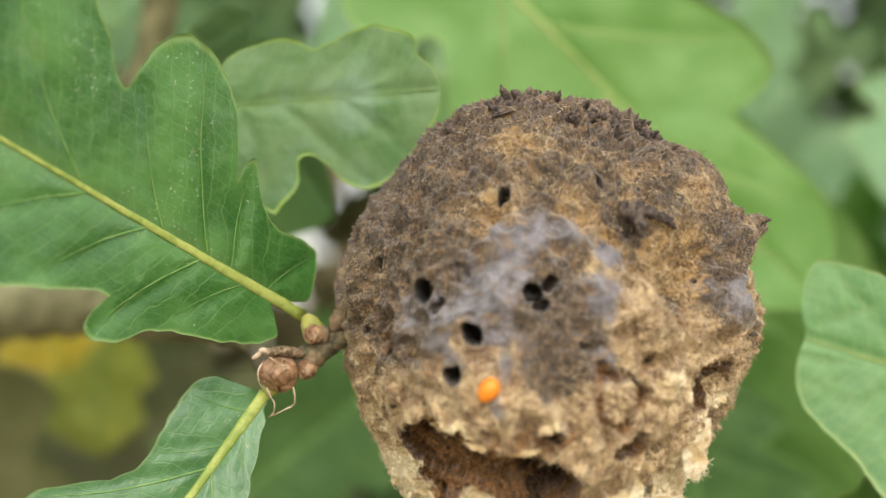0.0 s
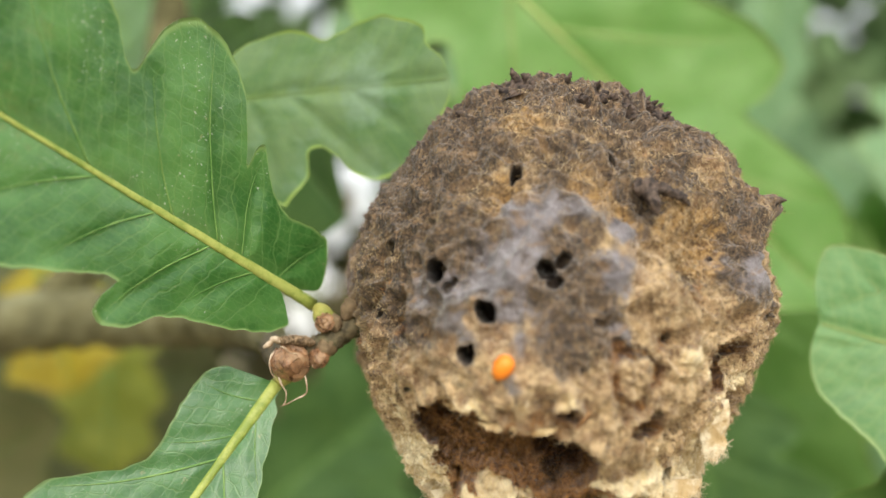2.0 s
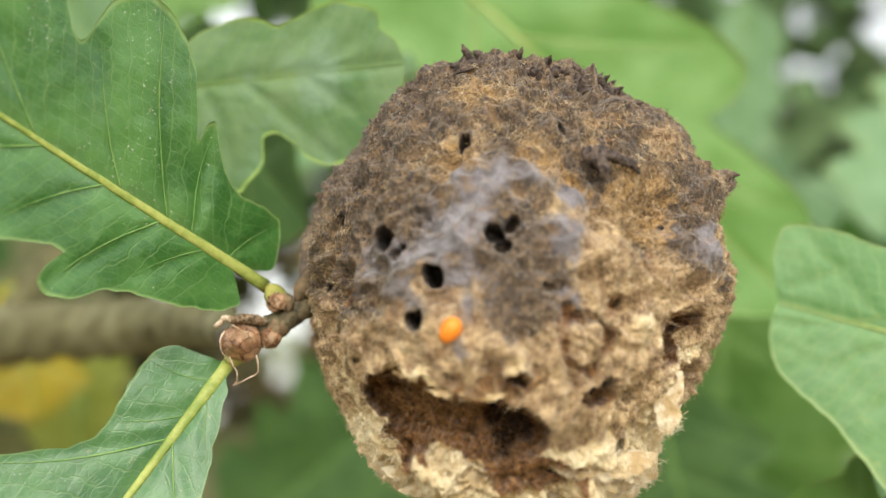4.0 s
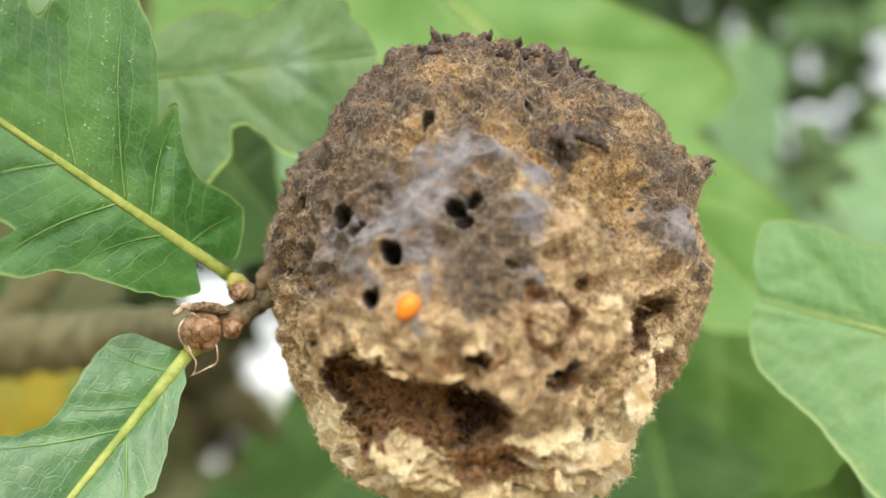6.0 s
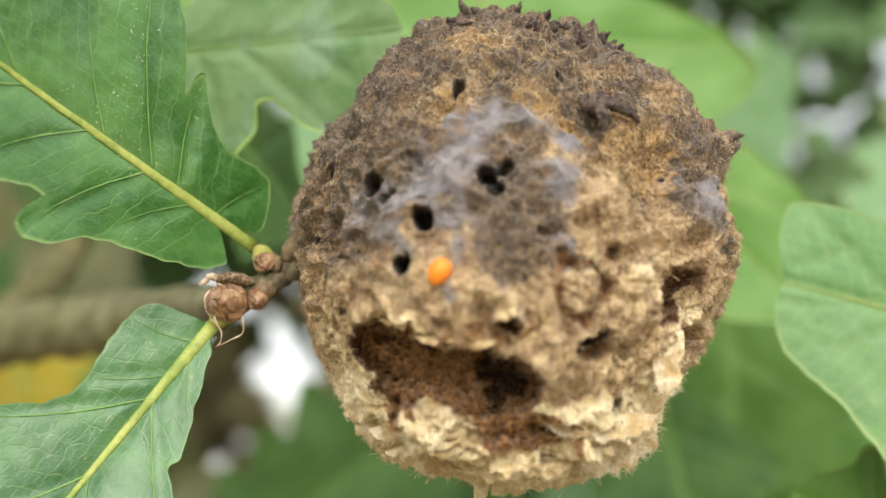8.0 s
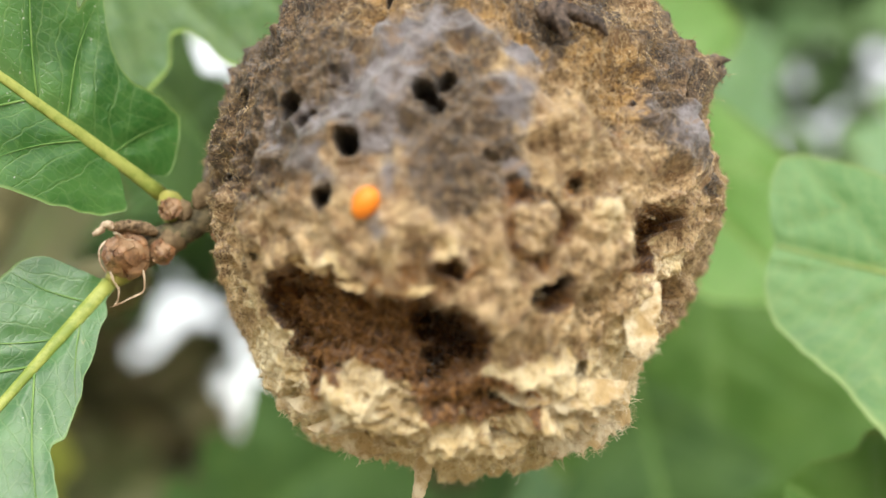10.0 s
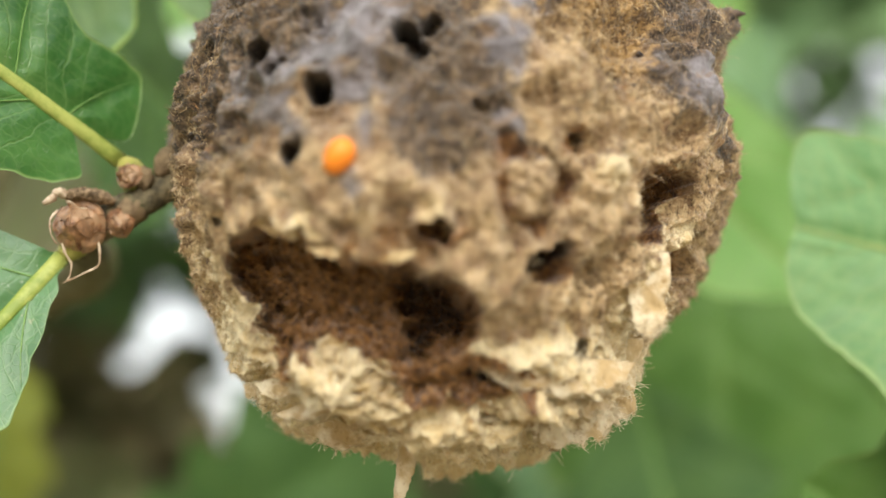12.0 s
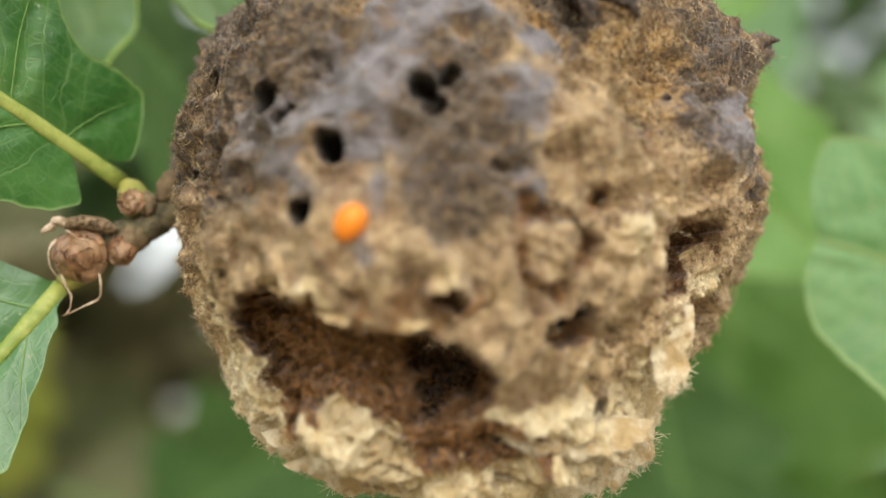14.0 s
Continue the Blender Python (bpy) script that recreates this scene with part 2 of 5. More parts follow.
UNDER = leaf_skin("leaf_underside", (0.140, 0.285, 0.130), (0.225, 0.375, 0.200), (0.30, 0.40, 0.14), 0.55, (0.20, 0.42, 0.07), 0.3, 0.6)
GREY_GREEN = leaf_skin("grey_green_blade", (0.085, 0.190, 0.060), (0.185, 0.285, 0.130), (0.36, 0.50, 0.10), 0.2, (0.22, 0.46, 0.06), 0.3, 0.55, bloom=0.9)
PALE_SIDE = leaf_skin("pale_green_blade", (0.105, 0.262, 0.082), (0.175, 0.345, 0.130), (0.32, 0.45, 0.17), 0.75, (0.18, 0.44, 0.06), 0.3, 0.5, bloom=0.3)
FRESH = leaf_skin("fresh_leaf_blade", (0.165, 0.325, 0.085), (0.250, 0.420, 0.140), (0.30, 0.42, 0.14), 0.15, (0.40, 0.66, 0.18), 0.45, 0.5)
SHADE_GREEN = leaf_skin("shaded_green_blade", (0.062, 0.152, 0.022), (0.105, 0.215, 0.042), (0.2, 0.3, 0.08), 0.15, (0.16, 0.40, 0.05), 0.25, 0.5)
DEEP_GREEN = leaf_skin("deep_green_blade", (0.040, 0.105, 0.020), (0.075, 0.160, 0.035), (0.1, 0.2, 0.05), 0.2, (0.10, 0.30, 0.03), 0.2, 0.65)
# Shaded copy of the spray leaves: the shade is in its duller colour.
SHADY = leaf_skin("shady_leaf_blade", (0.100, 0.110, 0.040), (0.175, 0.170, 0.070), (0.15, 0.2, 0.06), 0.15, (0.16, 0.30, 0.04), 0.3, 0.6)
YELLOW = leaf_skin("yellow_leaf_blade", (0.30, 0.24, 0.012), (0.42, 0.35, 0.02), (0.4, 0.34, 0.05), 0.1, (0.5, 0.36, 0.02), 0.3, 0.6)
LIME = leaf_skin("lime_leaf_blade", (0.19, 0.235, 0.026), (0.29, 0.325, 0.045), (0.4, 0.4, 0.08), 0.1, (0.45, 0.45, 0.03), 0.3, 0.6)
TAN_LEAF = leaf_skin("withered_leaf_blade", (0.22, 0.15, 0.085), (0.32, 0.235, 0.15), (0.4, 0.3, 0.2), 0.2, (0.5, 0.3, 0.15), 0.3, 0.7)


# ---- mesh helpers, in millimetres ----
def mesh_from(name, verts, quads, smooth=True):
    me = bpy.data.meshes.new(name)
    verts, quads = np.asarray(verts, np.float32), np.asarray(quads, np.int32)
    me.vertices.add(len(verts))
    me.vertices.foreach_set("co", (verts * MM).ravel())
    me.loops.add(quads.size)
    me.loops.foreach_set("vertex_index", quads.ravel())
    me.polygons.add(len(quads))
    me.polygons.foreach_set("loop_start", np.arange(len(quads), dtype=np.int32) * quads.shape[1])
    me.polygons.foreach_set("use_smooth", np.full(len(quads), smooth))
    me.update(calc_edges=True)
    me.validate()
    return me


def colours_on(me, name, rgb):
    layer = me.attributes.new(name, "FLOAT_COLOR", "POINT")
    layer.data.foreach_set("color", np.c_[rgb, np.ones(len(rgb))].astype(np.float32).ravel())


def thing(name, at, label, category, group="", kind=""):
    ob = new(name)
    ob.empty_display_size = 0.002
    ob.location = Vector(at) * MM
    return tagged(ob, label, category, group, kind)


def part(name, me, material, parent, label=""):
    """One mesh object under a thing, or under a part of it."""
    ob = new(name, me)
    if not me.materials:
        me.materials.append(material)
    ob.parent = parent
    return tagged(ob, label)


def unit(v):
    v = np.asarray(v, float)
    return v / np.linalg.norm(v)


def curve_through(points, steps=8):
    """A smooth line through the points (Catmull-Rom)."""
    p = np.asarray(points, float)
    p = np.vstack([2 * p[0] - p[1], p, 2 * p[-1] - p[-2]])
    out = []
    for i in range(1, len(p) - 2):
        for t in np.linspace(0, 1, steps, endpoint=False):
            a, b, c, d = p[i - 1 : i + 3]
            out.append(0.5 * (2 * b + (c - a) * t + (2 * a - 5 * b + 4 * c - d) * t**2 + (3 * b - a - 3 * c + d) * t**3))
    return np.array(out + [p[-2]])


def tube(points, radii, sides=10, rough=0.0, seed=0, flat=1.0, up=(0, 0, 1)):
    """Verts and quads of a closed tapered tube along a line; rough: uneven thickness in mm."""
    p = np.asarray(points, float)
    r = np.interp(np.linspace(0, 1, len(p)), np.linspace(0, 1, len(radii)), radii)
    rng = np.random.default_rng(seed)
    ahead = np.gradient(p, axis=0)
    ahead /= np.linalg.norm(ahead, axis=1, keepdims=True) + 1e-9
    side = np.cross(ahead, np.asarray(up, float))
    side /= np.linalg.norm(side, axis=1, keepdims=True) + 1e-9
    top = np.cross(side, ahead)
    a = np.linspace(0, 2 * math.pi, sides, endpoint=False)
    lump = 1 + rough * (rng.random((len(p), sides)) - 0.5) * 2 / max(radii)
    ring = np.cos(a)[None, :, None] * side[:, None] + flat * np.sin(a)[None, :, None] * top[:, None]
    verts = (p[:, None] + ring * (r[:, None] * lump)[:, :, None]).reshape(-1, 3)
    i, j = np.meshgrid(np.arange(len(p) - 1), np.arange(sides), indexing="ij")
    k = (j + 1) % sides
    quads = np.stack([i * sides + j, i * sides + k, (i + 1) * sides + k, (i + 1) * sides + j], -1).reshape(-1, 4)
    n = len(verts)
    verts = np.vstack([verts, p[0], p[-1]])
    j = np.arange(0, sides, 2)
    first = np.stack([np.full(len(j), n), (j + 2) % sides, j + 1, j], -1)
    base = (len(p) - 1) * sides
    last = np.stack([np.full(len(j), n + 1), base + j, base + j + 1, base + (j + 2) % sides], -1)
    return verts, np.vstack([quads, first, last])


GRADIENTS = np.random.default_rng(7).normal(size=(1024, 3))
GRADIENTS /= np.linalg.norm(GRADIENTS, axis=1, keepdims=True)


def wavy(p, scale, seed=0):
    """Smooth gradient noise, about -0.6 to 0.6, for points in mm and a scale per mm."""
    q = np.asarray(p) * scale + 100.0 + seed * 17.31
    i = np.floor(q).astype(np.int64)
    f = q - i
    u = f * f * f * (f * (f * 6 - 15) + 10)
    total = np.zeros(len(q))
    for dx in (0, 1):
        for dy in (0, 1):
            for dz in (0, 1):
                h = (i[:, 0] + dx) * 374761393 + (i[:, 1] + dy) * 668265263 + (i[:, 2] + dz) * 2147483647 + seed * 974711
                h = (h ^ (h >> 13)) * 1274126177
                g = GRADIENTS[(h ^ (h >> 16)) & 1023]
                w = (u[:, 0] if dx else 1 - u[:, 0]) * (u[:, 1] if dy else 1 - u[:, 1]) * (u[:, 2] if dz else 1 - u[:, 2])
                total += w * (g[:, 0] * (f[:, 0] - dx) + g[:, 1] * (f[:, 1] - dy) + g[:, 2] * (f[:, 2] - dz))
    return total


def smooth_step(x, low, high):
    t = np.clip((x - low) / (high - low), 0, 1)
    return t * t * (3 - 2 * t)


def compass(az, el):
    """The way from the gall's middle: az to the right of the viewer's side, el upwards, in degrees."""
    a, e = math.radians(az), math.radians(el)
    return np.array([math.sin(a) * math.cos(e), -math.cos(a) * math.cos(e), math.sin(e)])


# ---- the gall ----
# Broad bulges of its outline: az, el, height in mm.
BULGES = ((-80, -15, -2.2), (-80, 15, -0.3), (-70, 40, -1.4), (-45, 62, 1.5), (0, 75, 0.7), (50, 62, 0.6), (68, 42, 0.9), (76, 15, 0.4),
          (80, -12, 0.5), (85, -38, -1.5), (70, -62, 0.3), (0, -75, -2.0), (-70, -65, 0.6), (-85, -42, -1.2), (-35, 10, -1.2), (-15, -10, 2.2),
          (20, -12, 0.8), (45, -12, -0.6), (28, 25, -0.5), (-12, 32, 0.4), (45, -35, -0.5), (-30, -40, 0.2), (10, -38, 2.3))
# Exit holes of the wasps: az, el, radius and depth in mm.
HOLES = ((-30.5, 7, 1.10, 5.5), (-16, -2, 0.80, 4.5), (-20, -11, 0.78, 4.5), (-52, 14, 0.75, 4.0), (-12.6, 31.6, 0.62, 3.0), (-53, -3, 0.55, 2.0),
         (-39.5, -7.5, 0.72, 2.8), (-40, -20, 0.55, 2.2), (-3.5, 7.5, 0.75, 2.6), (0, 10, 0.62, 1.8), (-1.5, 4.6, 0.62, 2.2), (-54, 10, 0.40, 1.4),
         (20.5, -26, 0.85, 2.6), (23.5, -25, 0.75, 2.2), (25.5, -7, 0.55, 1.2), (-26, 3, 0.42, 1.2), (-25, 4.5, 0.35, 1.0), (36, -40, 0.6, 1.4), (62, -27, 0.8, 2.4), (14, 37, 0.5, 1.4))


# Stained and sunken patches, bare tan swellings, and cream torn sponge: az, el, size in degrees, strength.
STAINS = ((-43, 24, 7.0, 0.5), (-37, 32, 6.4, 0.5), (-29, 41, 5.8, 0.6), (-42, 5, 5.0, 0.5), (-25, 13, 4.9, 0.4), (14, 37, 3.5, 1.0), (30, 50, 4.6, 0.7), (22, 53, 3.7, 0.7),
          (44, 53, 3.8, 0.7), (55, 47, 3.8, 0.6), (38, 36, 3.9, 0.4), (18, 28, 2.5, 0.6), (23, 25, 3.0, 0.9), (58, 24, 3.9, 0.7), (44, 11, 2.5, 0.9), (59, 12, 3.6, 0.8),
          (66, 4, 3.7, 0.6), (31, 7, 3.6, 0.6), (7, 0, 5.2, 0.45), (2, -10, 4.8, 0.55), (9, -6, 4.6, 0.4), (-24, 2, 2.6, 0.7), (-56, 30, 7.0, 0.4), (52, 10, 7.0, 0.6), (-1, 8.5, 4.4, 0.9))
BROWN_PITS = ((13, -10, 2.2, 0.8), (12, -17, 2.0, 0.8), (18, -21, 2.0, 0.8), (22.5, -14, 2.0, 0.7), (25, -8, 2.4, 0.7), (23, -27, 3.3, 0.6), (-11, -23, 2.8, 0.5), (-5, -23, 2.8, 0.6),
              (0, -22, 2.7, 0.7), (5, -23, 2.3, 0.6), (-1, 9, 4.2, 0.4), (6, 16, 3.1, 0.4), (-41, -6, 3.2, 0.5), (-13, -16, 3.0, 0.3), (-32, -7, 2.4, 0.4), (59, -23, 3.1, 0.7), (30, 37, 3.3, 0.4),
              (-52, 4, 3.0, 0.5), (-47, -14, 2.6, 0.4), (36, 4, 3.0, 0.5), (38, -24, 2.5, 0.4))
SWELLINGS = ((-12, 48, 5.8, 0.6), (-16, 25, 4.2, 0.6), (10, 29, 4.4, 0.5), (31, 24, 4.0, 0.6), (55, 38, 4.0, 0.6), (40, 14, 4.0, 0.7), (26, 2, 3.3, 1.0), (22, 7, 2.9, 0.8),
             (12, -1, 3.3, 0.5), (32, -2, 4.8, 0.6), (53, -6, 5.0, 0.5), (-19, -3, 4.2, 0.4), (-14, -18, 4.4, 0.8), (-5, -19, 4.3, 0.7), (0, -18, 2.3, 0.8), (9, -18, 3.9, 0.6),
             (17, -15, 1.7, 0.7), (11, -27, 5.1, 0.5), (31, -17, 3.6, 0.5), (31, -10, 2.2, 0.9), (17, -3, 2.8, 0.5), (-40, 62, 10, 0.3))
CREAMS = ((28, -45, 5.7, 0.8), (51, -28, 3.6, 0.7), (-21, -45, 6.2, 0.9), (-46, -46, 5.1, 0.6), (-3, -54, 4.5, 0.6), (34, -64, 5.7, 0.5), (50, -43, 3.8, 0.7), (-19, -21, 1.9, 0.5),
          (-49, -28, 3.0, 0.5), (62, -16, 3.1, 0.6), (0, -20, 1.6, 0.6), (28, -34, 3.6, 0.3), (-10, -60, 5.0, 0.7), (20, -66, 5.0, 0.5), (27, 1, 3.4, 0.65), (23, 5, 3.4, 0.6), (31, -10, 2.6, 0.7), (-30, -55, 6, 0.5))


def cube_ball(n):
    """Ways and quads of a ball of six n x n patches, finer on the viewer's side."""
    s = np.tan(np.linspace(-1, 1, n + 1) * math.pi / 4)
    a, b = (g.ravel() for g in np.meshgrid(s, s, indexing="ij"))
    one, faces, ways = np.ones_like(a), [], []
    i, j = (g.ravel() for g in np.meshgrid(np.arange(n), np.arange(n), indexing="ij"))
    quad = np.stack([i * (n + 1) + j, (i + 1) * (n + 1) + j, (i + 1) * (n + 1) + j + 1, i * (n + 1) + j + 1], -1)
    for k, (x, y, z) in enumerate(((one, a, b), (-one, b, a), (b, one, a), (a, -one, b), (a, b, one), (b, a, -one))):
        ways.append(np.stack([x, y, z], -1))
        faces.append(quad + k * len(a))
    ways = np.vstack(ways)
    ways /= np.linalg.norm(ways, axis=1, keepdims=True)
    ways += np.array((0, -0.5, 0))
    ways /= np.linalg.norm(ways, axis=1, keepdims=True)
    _, first, back = np.unique(np.round(ways * 2e5).astype(np.int64) @ np.array([1, 800011, 640017600121]), return_index=True, return_inverse=True)
    return ways[first], back.ravel()[np.vstack(faces)]


def degrees_from(ways, az, el):
    return np.degrees(np.arccos(np.clip(ways @ compass(az, el), -1, 1)))


def base_radius(ways):
    r = np.full(len(ways), 19.6)
    for az, el, height in BULGES:
        r += height * np.exp(-((degrees_from(ways, az, el) / 26) ** 2))
    return r


def oval(az_all, el_all, az, el, wide, high):
    """1 in the middle of an oval patch, 0 at its edge, below 0 outside."""
    d_az = (az_all - az + 180) % 360 - 180
    return 1 - np.sqrt((d_az * np.cos(np.radians(el_all)) / wide) ** 2 + ((el_all - el) / high) ** 2)


def gall_shape(ways):
    """Places in mm, and the cover of the skin, for ways from the middle."""
    p = ways * 20.5
    shift = np.stack([wavy(p, 0.9, 11), wavy(p, 0.9, 12), wavy(p, 0.9, 13)], -1) * 0.75
    shift += np.stack([wavy(p, 2.4, 14), wavy(p, 2.4, 15), wavy(p, 2.4, 16)], -1) * 0.28
    bent = p + shift
    bent /= np.linalg.norm(bent, axis=1, keepdims=True)
    az, el = np.degrees(np.arctan2(bent[:, 0], -bent[:, 1])), np.degrees(np.arcsin(np.clip(bent[:, 2], -1, 1)))
    az0, el0 = np.degrees(np.arctan2(ways[:, 0], -ways[:, 1])), np.degrees(np.arcsin(np.clip(ways[:, 2], -1, 1)))
    n1, n2, n3, n4 = wavy(p, 0.18, 1), wavy(p, 0.42, 2), wavy(p, 1.0, 3), wavy(p, 2.2, 4)
    n5 = wavy(p, 4.6, 5)
    grain = 0.6 - 2.4 * np.abs(wavy(p, 3.1, 7))
    ridge = 1 - 2.2 * np.abs(n2)
    ridge_fine = 1 - 2.4 * np.abs(wavy(p, 0.95, 6))

    def spot(a, e, size):
        return np.exp(-((degrees_from(bent, a, e) / size) ** 2))

    drift = ways + np.stack([wavy(p, 0.35, 17), wavy(p, 0.35, 18), wavy(p, 0.35, 19)], -1) * 0.055 + (bent - ways) * 1.2
    drift /= np.linalg.norm(drift, axis=1, keepdims=True)

    def patches(rows):
        total = np.zeros(len(ways))
        for a, e, size, w in rows:
            total = np.maximum(total, w * np.exp(-((degrees_from(drift, a, e) / (1.25 * size)) ** 2.6)))
        return total

    stain, pit, swell, cream_patch = patches(STAINS), patches(BROWN_PITS), patches(SWELLINGS), patches(CREAMS)

    # The hollows where the sponge has been torn away.
    hollow = np.max([oval(az, el, -26, -29, 11.5, 8.5), oval(az, el, -12, -36, 13, 10.5), oval(az, el, 3, -36, 6.5, 8.5), oval(az, el, -3, -33, 5, 7.5), oval(az, el, 2, -21.5, 2.6, 2.0),
                     oval(az, el, -31, -38, 4, 8), oval(az, el, -6, -45, 14, 9), oval(az, el, 10, -47, 11, 6)], 0)
    side_hollow = np.maximum(oval(az, el, 46, -14, 8, 7.5), oval(az, el, 53, -10, 3.5, 4))
    notch = np.maximum(oval(az, el, 68, -22, 9, 6), oval(az, el, 22, -26.5, 5, 3.2))
    in_hollow = smooth_step(hollow, -0.03, 0.08 + 0.75 * smooth_step(-el0, 33, 46))
    in_side = smooth_step(side_hollow, -0.03, 0.16)
    in_notch = smooth_step(notch, -0.05, 0.3)
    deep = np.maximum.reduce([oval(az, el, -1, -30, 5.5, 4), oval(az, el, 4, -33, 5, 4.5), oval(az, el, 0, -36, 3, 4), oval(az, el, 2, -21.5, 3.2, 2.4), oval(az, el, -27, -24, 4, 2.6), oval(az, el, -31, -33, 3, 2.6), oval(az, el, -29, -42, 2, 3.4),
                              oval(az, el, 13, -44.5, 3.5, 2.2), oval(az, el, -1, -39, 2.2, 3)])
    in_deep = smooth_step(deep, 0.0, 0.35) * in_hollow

    wax = np.zeros(len(ways))
    for a, e, size, w in ((-7, 20, 7, 0.75), (4, 20, 6, 0.7), (-14, 7, 8, 0.75), (12, 8, 6, 0.7), (15, 18, 4, 0.9), (-22, -5, 6, 0.45), (-5, -4, 5, 0.45), (-6, 12, 8, 0.6),
                          (-34, 3, 6, 0.45), (-12, -3, 6, 0.6), (-8, -8, 3.5, 0.55), (-27, 3, 5, 0.5), (62, 8, 5, 0.5), (52, 9, 6, 0.6), (58, 4, 5, 0.5), (-11, -16, 3, 0.7), (13, -7, 3, 0.5), (-20, 2, 6, 0.5), (44, 12, 4, 0.4)):
        wax = np.maximum(wax, 1.12 * w * spot(a, e, size * 1.25))
    r = base_radius(ways)
    crest = smooth_step(el0, 42, 60)
    jag = np.clip(1 - 3.2 * np.abs(wavy(p, 0.45, 41)), 0, 1) * np.clip(1 - 3.2 * np.abs(wavy(p, 0.5, 42)), 0, 1)
    r += crest * (0.5 * n3 + 0.6 * jag + 0.3 * n4 - 0.7)
    r += 1.3 * n1 + 0.95 * (ridge - 0.85) + (1 - 0.85 * wax) * (0.20 * (ridge_fine - 0.5) + 0.48 * n3 + 0.20 * n4 + 0.07 * n5 + 0.08 * grain) + 0.45 * wax * (n2 + 0.4 * n3)
    # Many shallow pocks and small bosses of the sponge.
    sunk = np.zeros(len(ways))
    pock = np.random.default_rng(31)
    for _ in range(150):
        e, a = math.degrees(math.asin(pock.uniform(-0.75, 0.95))), pock.uniform(-95, 95)
        size, height = pock.uniform(0.4, 1.9), pock.choice((-0.9, -0.7, -0.5, -0.4, 0.3, 0.5, 0.6))
        d = np.radians(degrees_from(bent, a, e)) * 20.5
        press = height * (np.exp(-((d / size) ** 3)) - 0.35 * np.exp(-(((d - 1.3 * size) / (0.35 * size)) ** 2)))
        sunk += press
        r += press * (1 - 0.5 * wax)
    r += 0.8 * swell - 0.45 * stain - 1.2 * pit + 0.6 * cream_patch
    # Bosses, the ring and the horn of the crust.
    for a, e, size, height in ((-24, -4, 6, 0.6), (-13, 6, 7, 0.8), (-11, -16, 5, 0.7), (13, 8, 6, 0.5), (17, -15, 3.4, 0.7), (43, 12, 3.2, 1.6), (51, 13, 4, 1.4), (55, 6, 8, 1.1), (40, 18, 5, -0.7), (-4, 12, 12, 0.7), (20, 12, 4, -0.9), (23, 7, 3, -0.4), (-30, 18, 5, 0.7), (-38, -2, 4, 0.7), (-47, 20, 4, 0.6),
                               (50, 4, 9, 1.2), (60, 24, 5, 0.7), (67, 25, 4.6, 1.0), (73, 25.5, 3.0, 1.5), (10, 28, 6, -0.6), (38, 15, 8, -1.3), (22, 27, 6, -0.8), (9, -4, 3.4, -0.5),
                               (18, -2, 3, -0.5), (27, -8, 2.4, -0.6), (-1, -11, 4, -0.4), (-16.2, 26.8, 3.4, -0.9), (-18, 26, 3, -0.5), (13, 36, 3, 0.7), (4, 20, 6, 0.5)):
        r += height * spot(a, e, size)
    egg_seat = spot(-11.2, -12, 3.5)
    r = r * (1 - egg_seat) + (base_radius(ways) + 0.35) * egg_seat
    ring = np.exp(-(((degrees_from(bent, 17, -15) - 5.2) / 1.3) ** 2))
    r -= 0.65 * ring
    hole = np.zeros(len(ways))
    bore = np.zeros((len(ways), 3))
    for a, e, size, depth in HOLES:
        d = np.radians(degrees_from(0.6 * bent + 0.4 * ways, a, e)) * 20.5
        inside = smooth_step(-d, -size - 0.07, -size + 0.07)
        bore += np.outer(depth * inside, unit(np.array((0, 0.9, 0.08)) - 0.6 * compass(a, e)))
        r += 0.16 * np.exp(-(((d - size - 0.30) / 0.26) ** 2))
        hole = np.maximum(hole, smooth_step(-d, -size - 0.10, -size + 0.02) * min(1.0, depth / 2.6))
    floor_depth = (0.9 + 3.4 * smooth_step(el, -49, -30) + 0.9 * spot(4, -33, 8)) * (1 - 0.5 * spot(2, -21, 3.5))
    sponge = 1 - 2.4 * np.abs(wavy(p, 1.5, 21))
    coarse = 0.8 * (sponge - 0.5) + 0.7 * wavy(p, 2.9, 22) + 0.9 * n2 + 0.5 * n3
    push = in_hollow * (floor_depth - 1.15 * coarse) + in_deep * 4.0 * smooth_step(-el0, 22, 27)
    push_side = in_side * (3.8 - 0.9 * (sponge - 0.5)) + in_notch * 2.2
    # Lobed, layered torn shell towards the bottom.
    low = smooth_step(-el0, 36, 50) * (1 - 0.6 * in_hollow)
    layers = ((el0 + 10 * n1 + 7 * n2 + 3 * n3) / 8.0) % 1.0
    r += low * ((0.9 + 0.9 * smooth_step(az0, -15, 15)) * smooth_step(layers, 0.0, 0.75) * (1 - smooth_step(layers, 0.86, 0.98)) - 0.4 + 1.0 * n2 + 0.5 * n3 + 0.3 * n4)
    for a, e, size, height in ((-17, -44, 7, 1.3), (-26, -47, 6, 0.9), (-13, -52, 8, 1.0), (6, -55, 8, 0.9), (24, -50, 7, 0.8), (38, -48, 7, 0.8), (-4, -62, 8, 0.8), (24, -62, 9, 1.0)):
        r += height * spot(a, e, size)
    place = ways * r[:, None] + bore
    place += np.outer(push, (0.0, 1.0, 0.06)) + np.outer(push_side, (-0.5, 0.86, 0.0))
    # The lip above the hollow hangs over it.
    lip = np.exp(-(((hollow + 0.16) / 0.16) ** 2)) * smooth_step(el0, -36, -27) * smooth_step(-np.abs(az0 + 10), -30, -18)
    place[:, 2] -= 0.7 * lip
    place[:, 1] -= 0.5 * lip
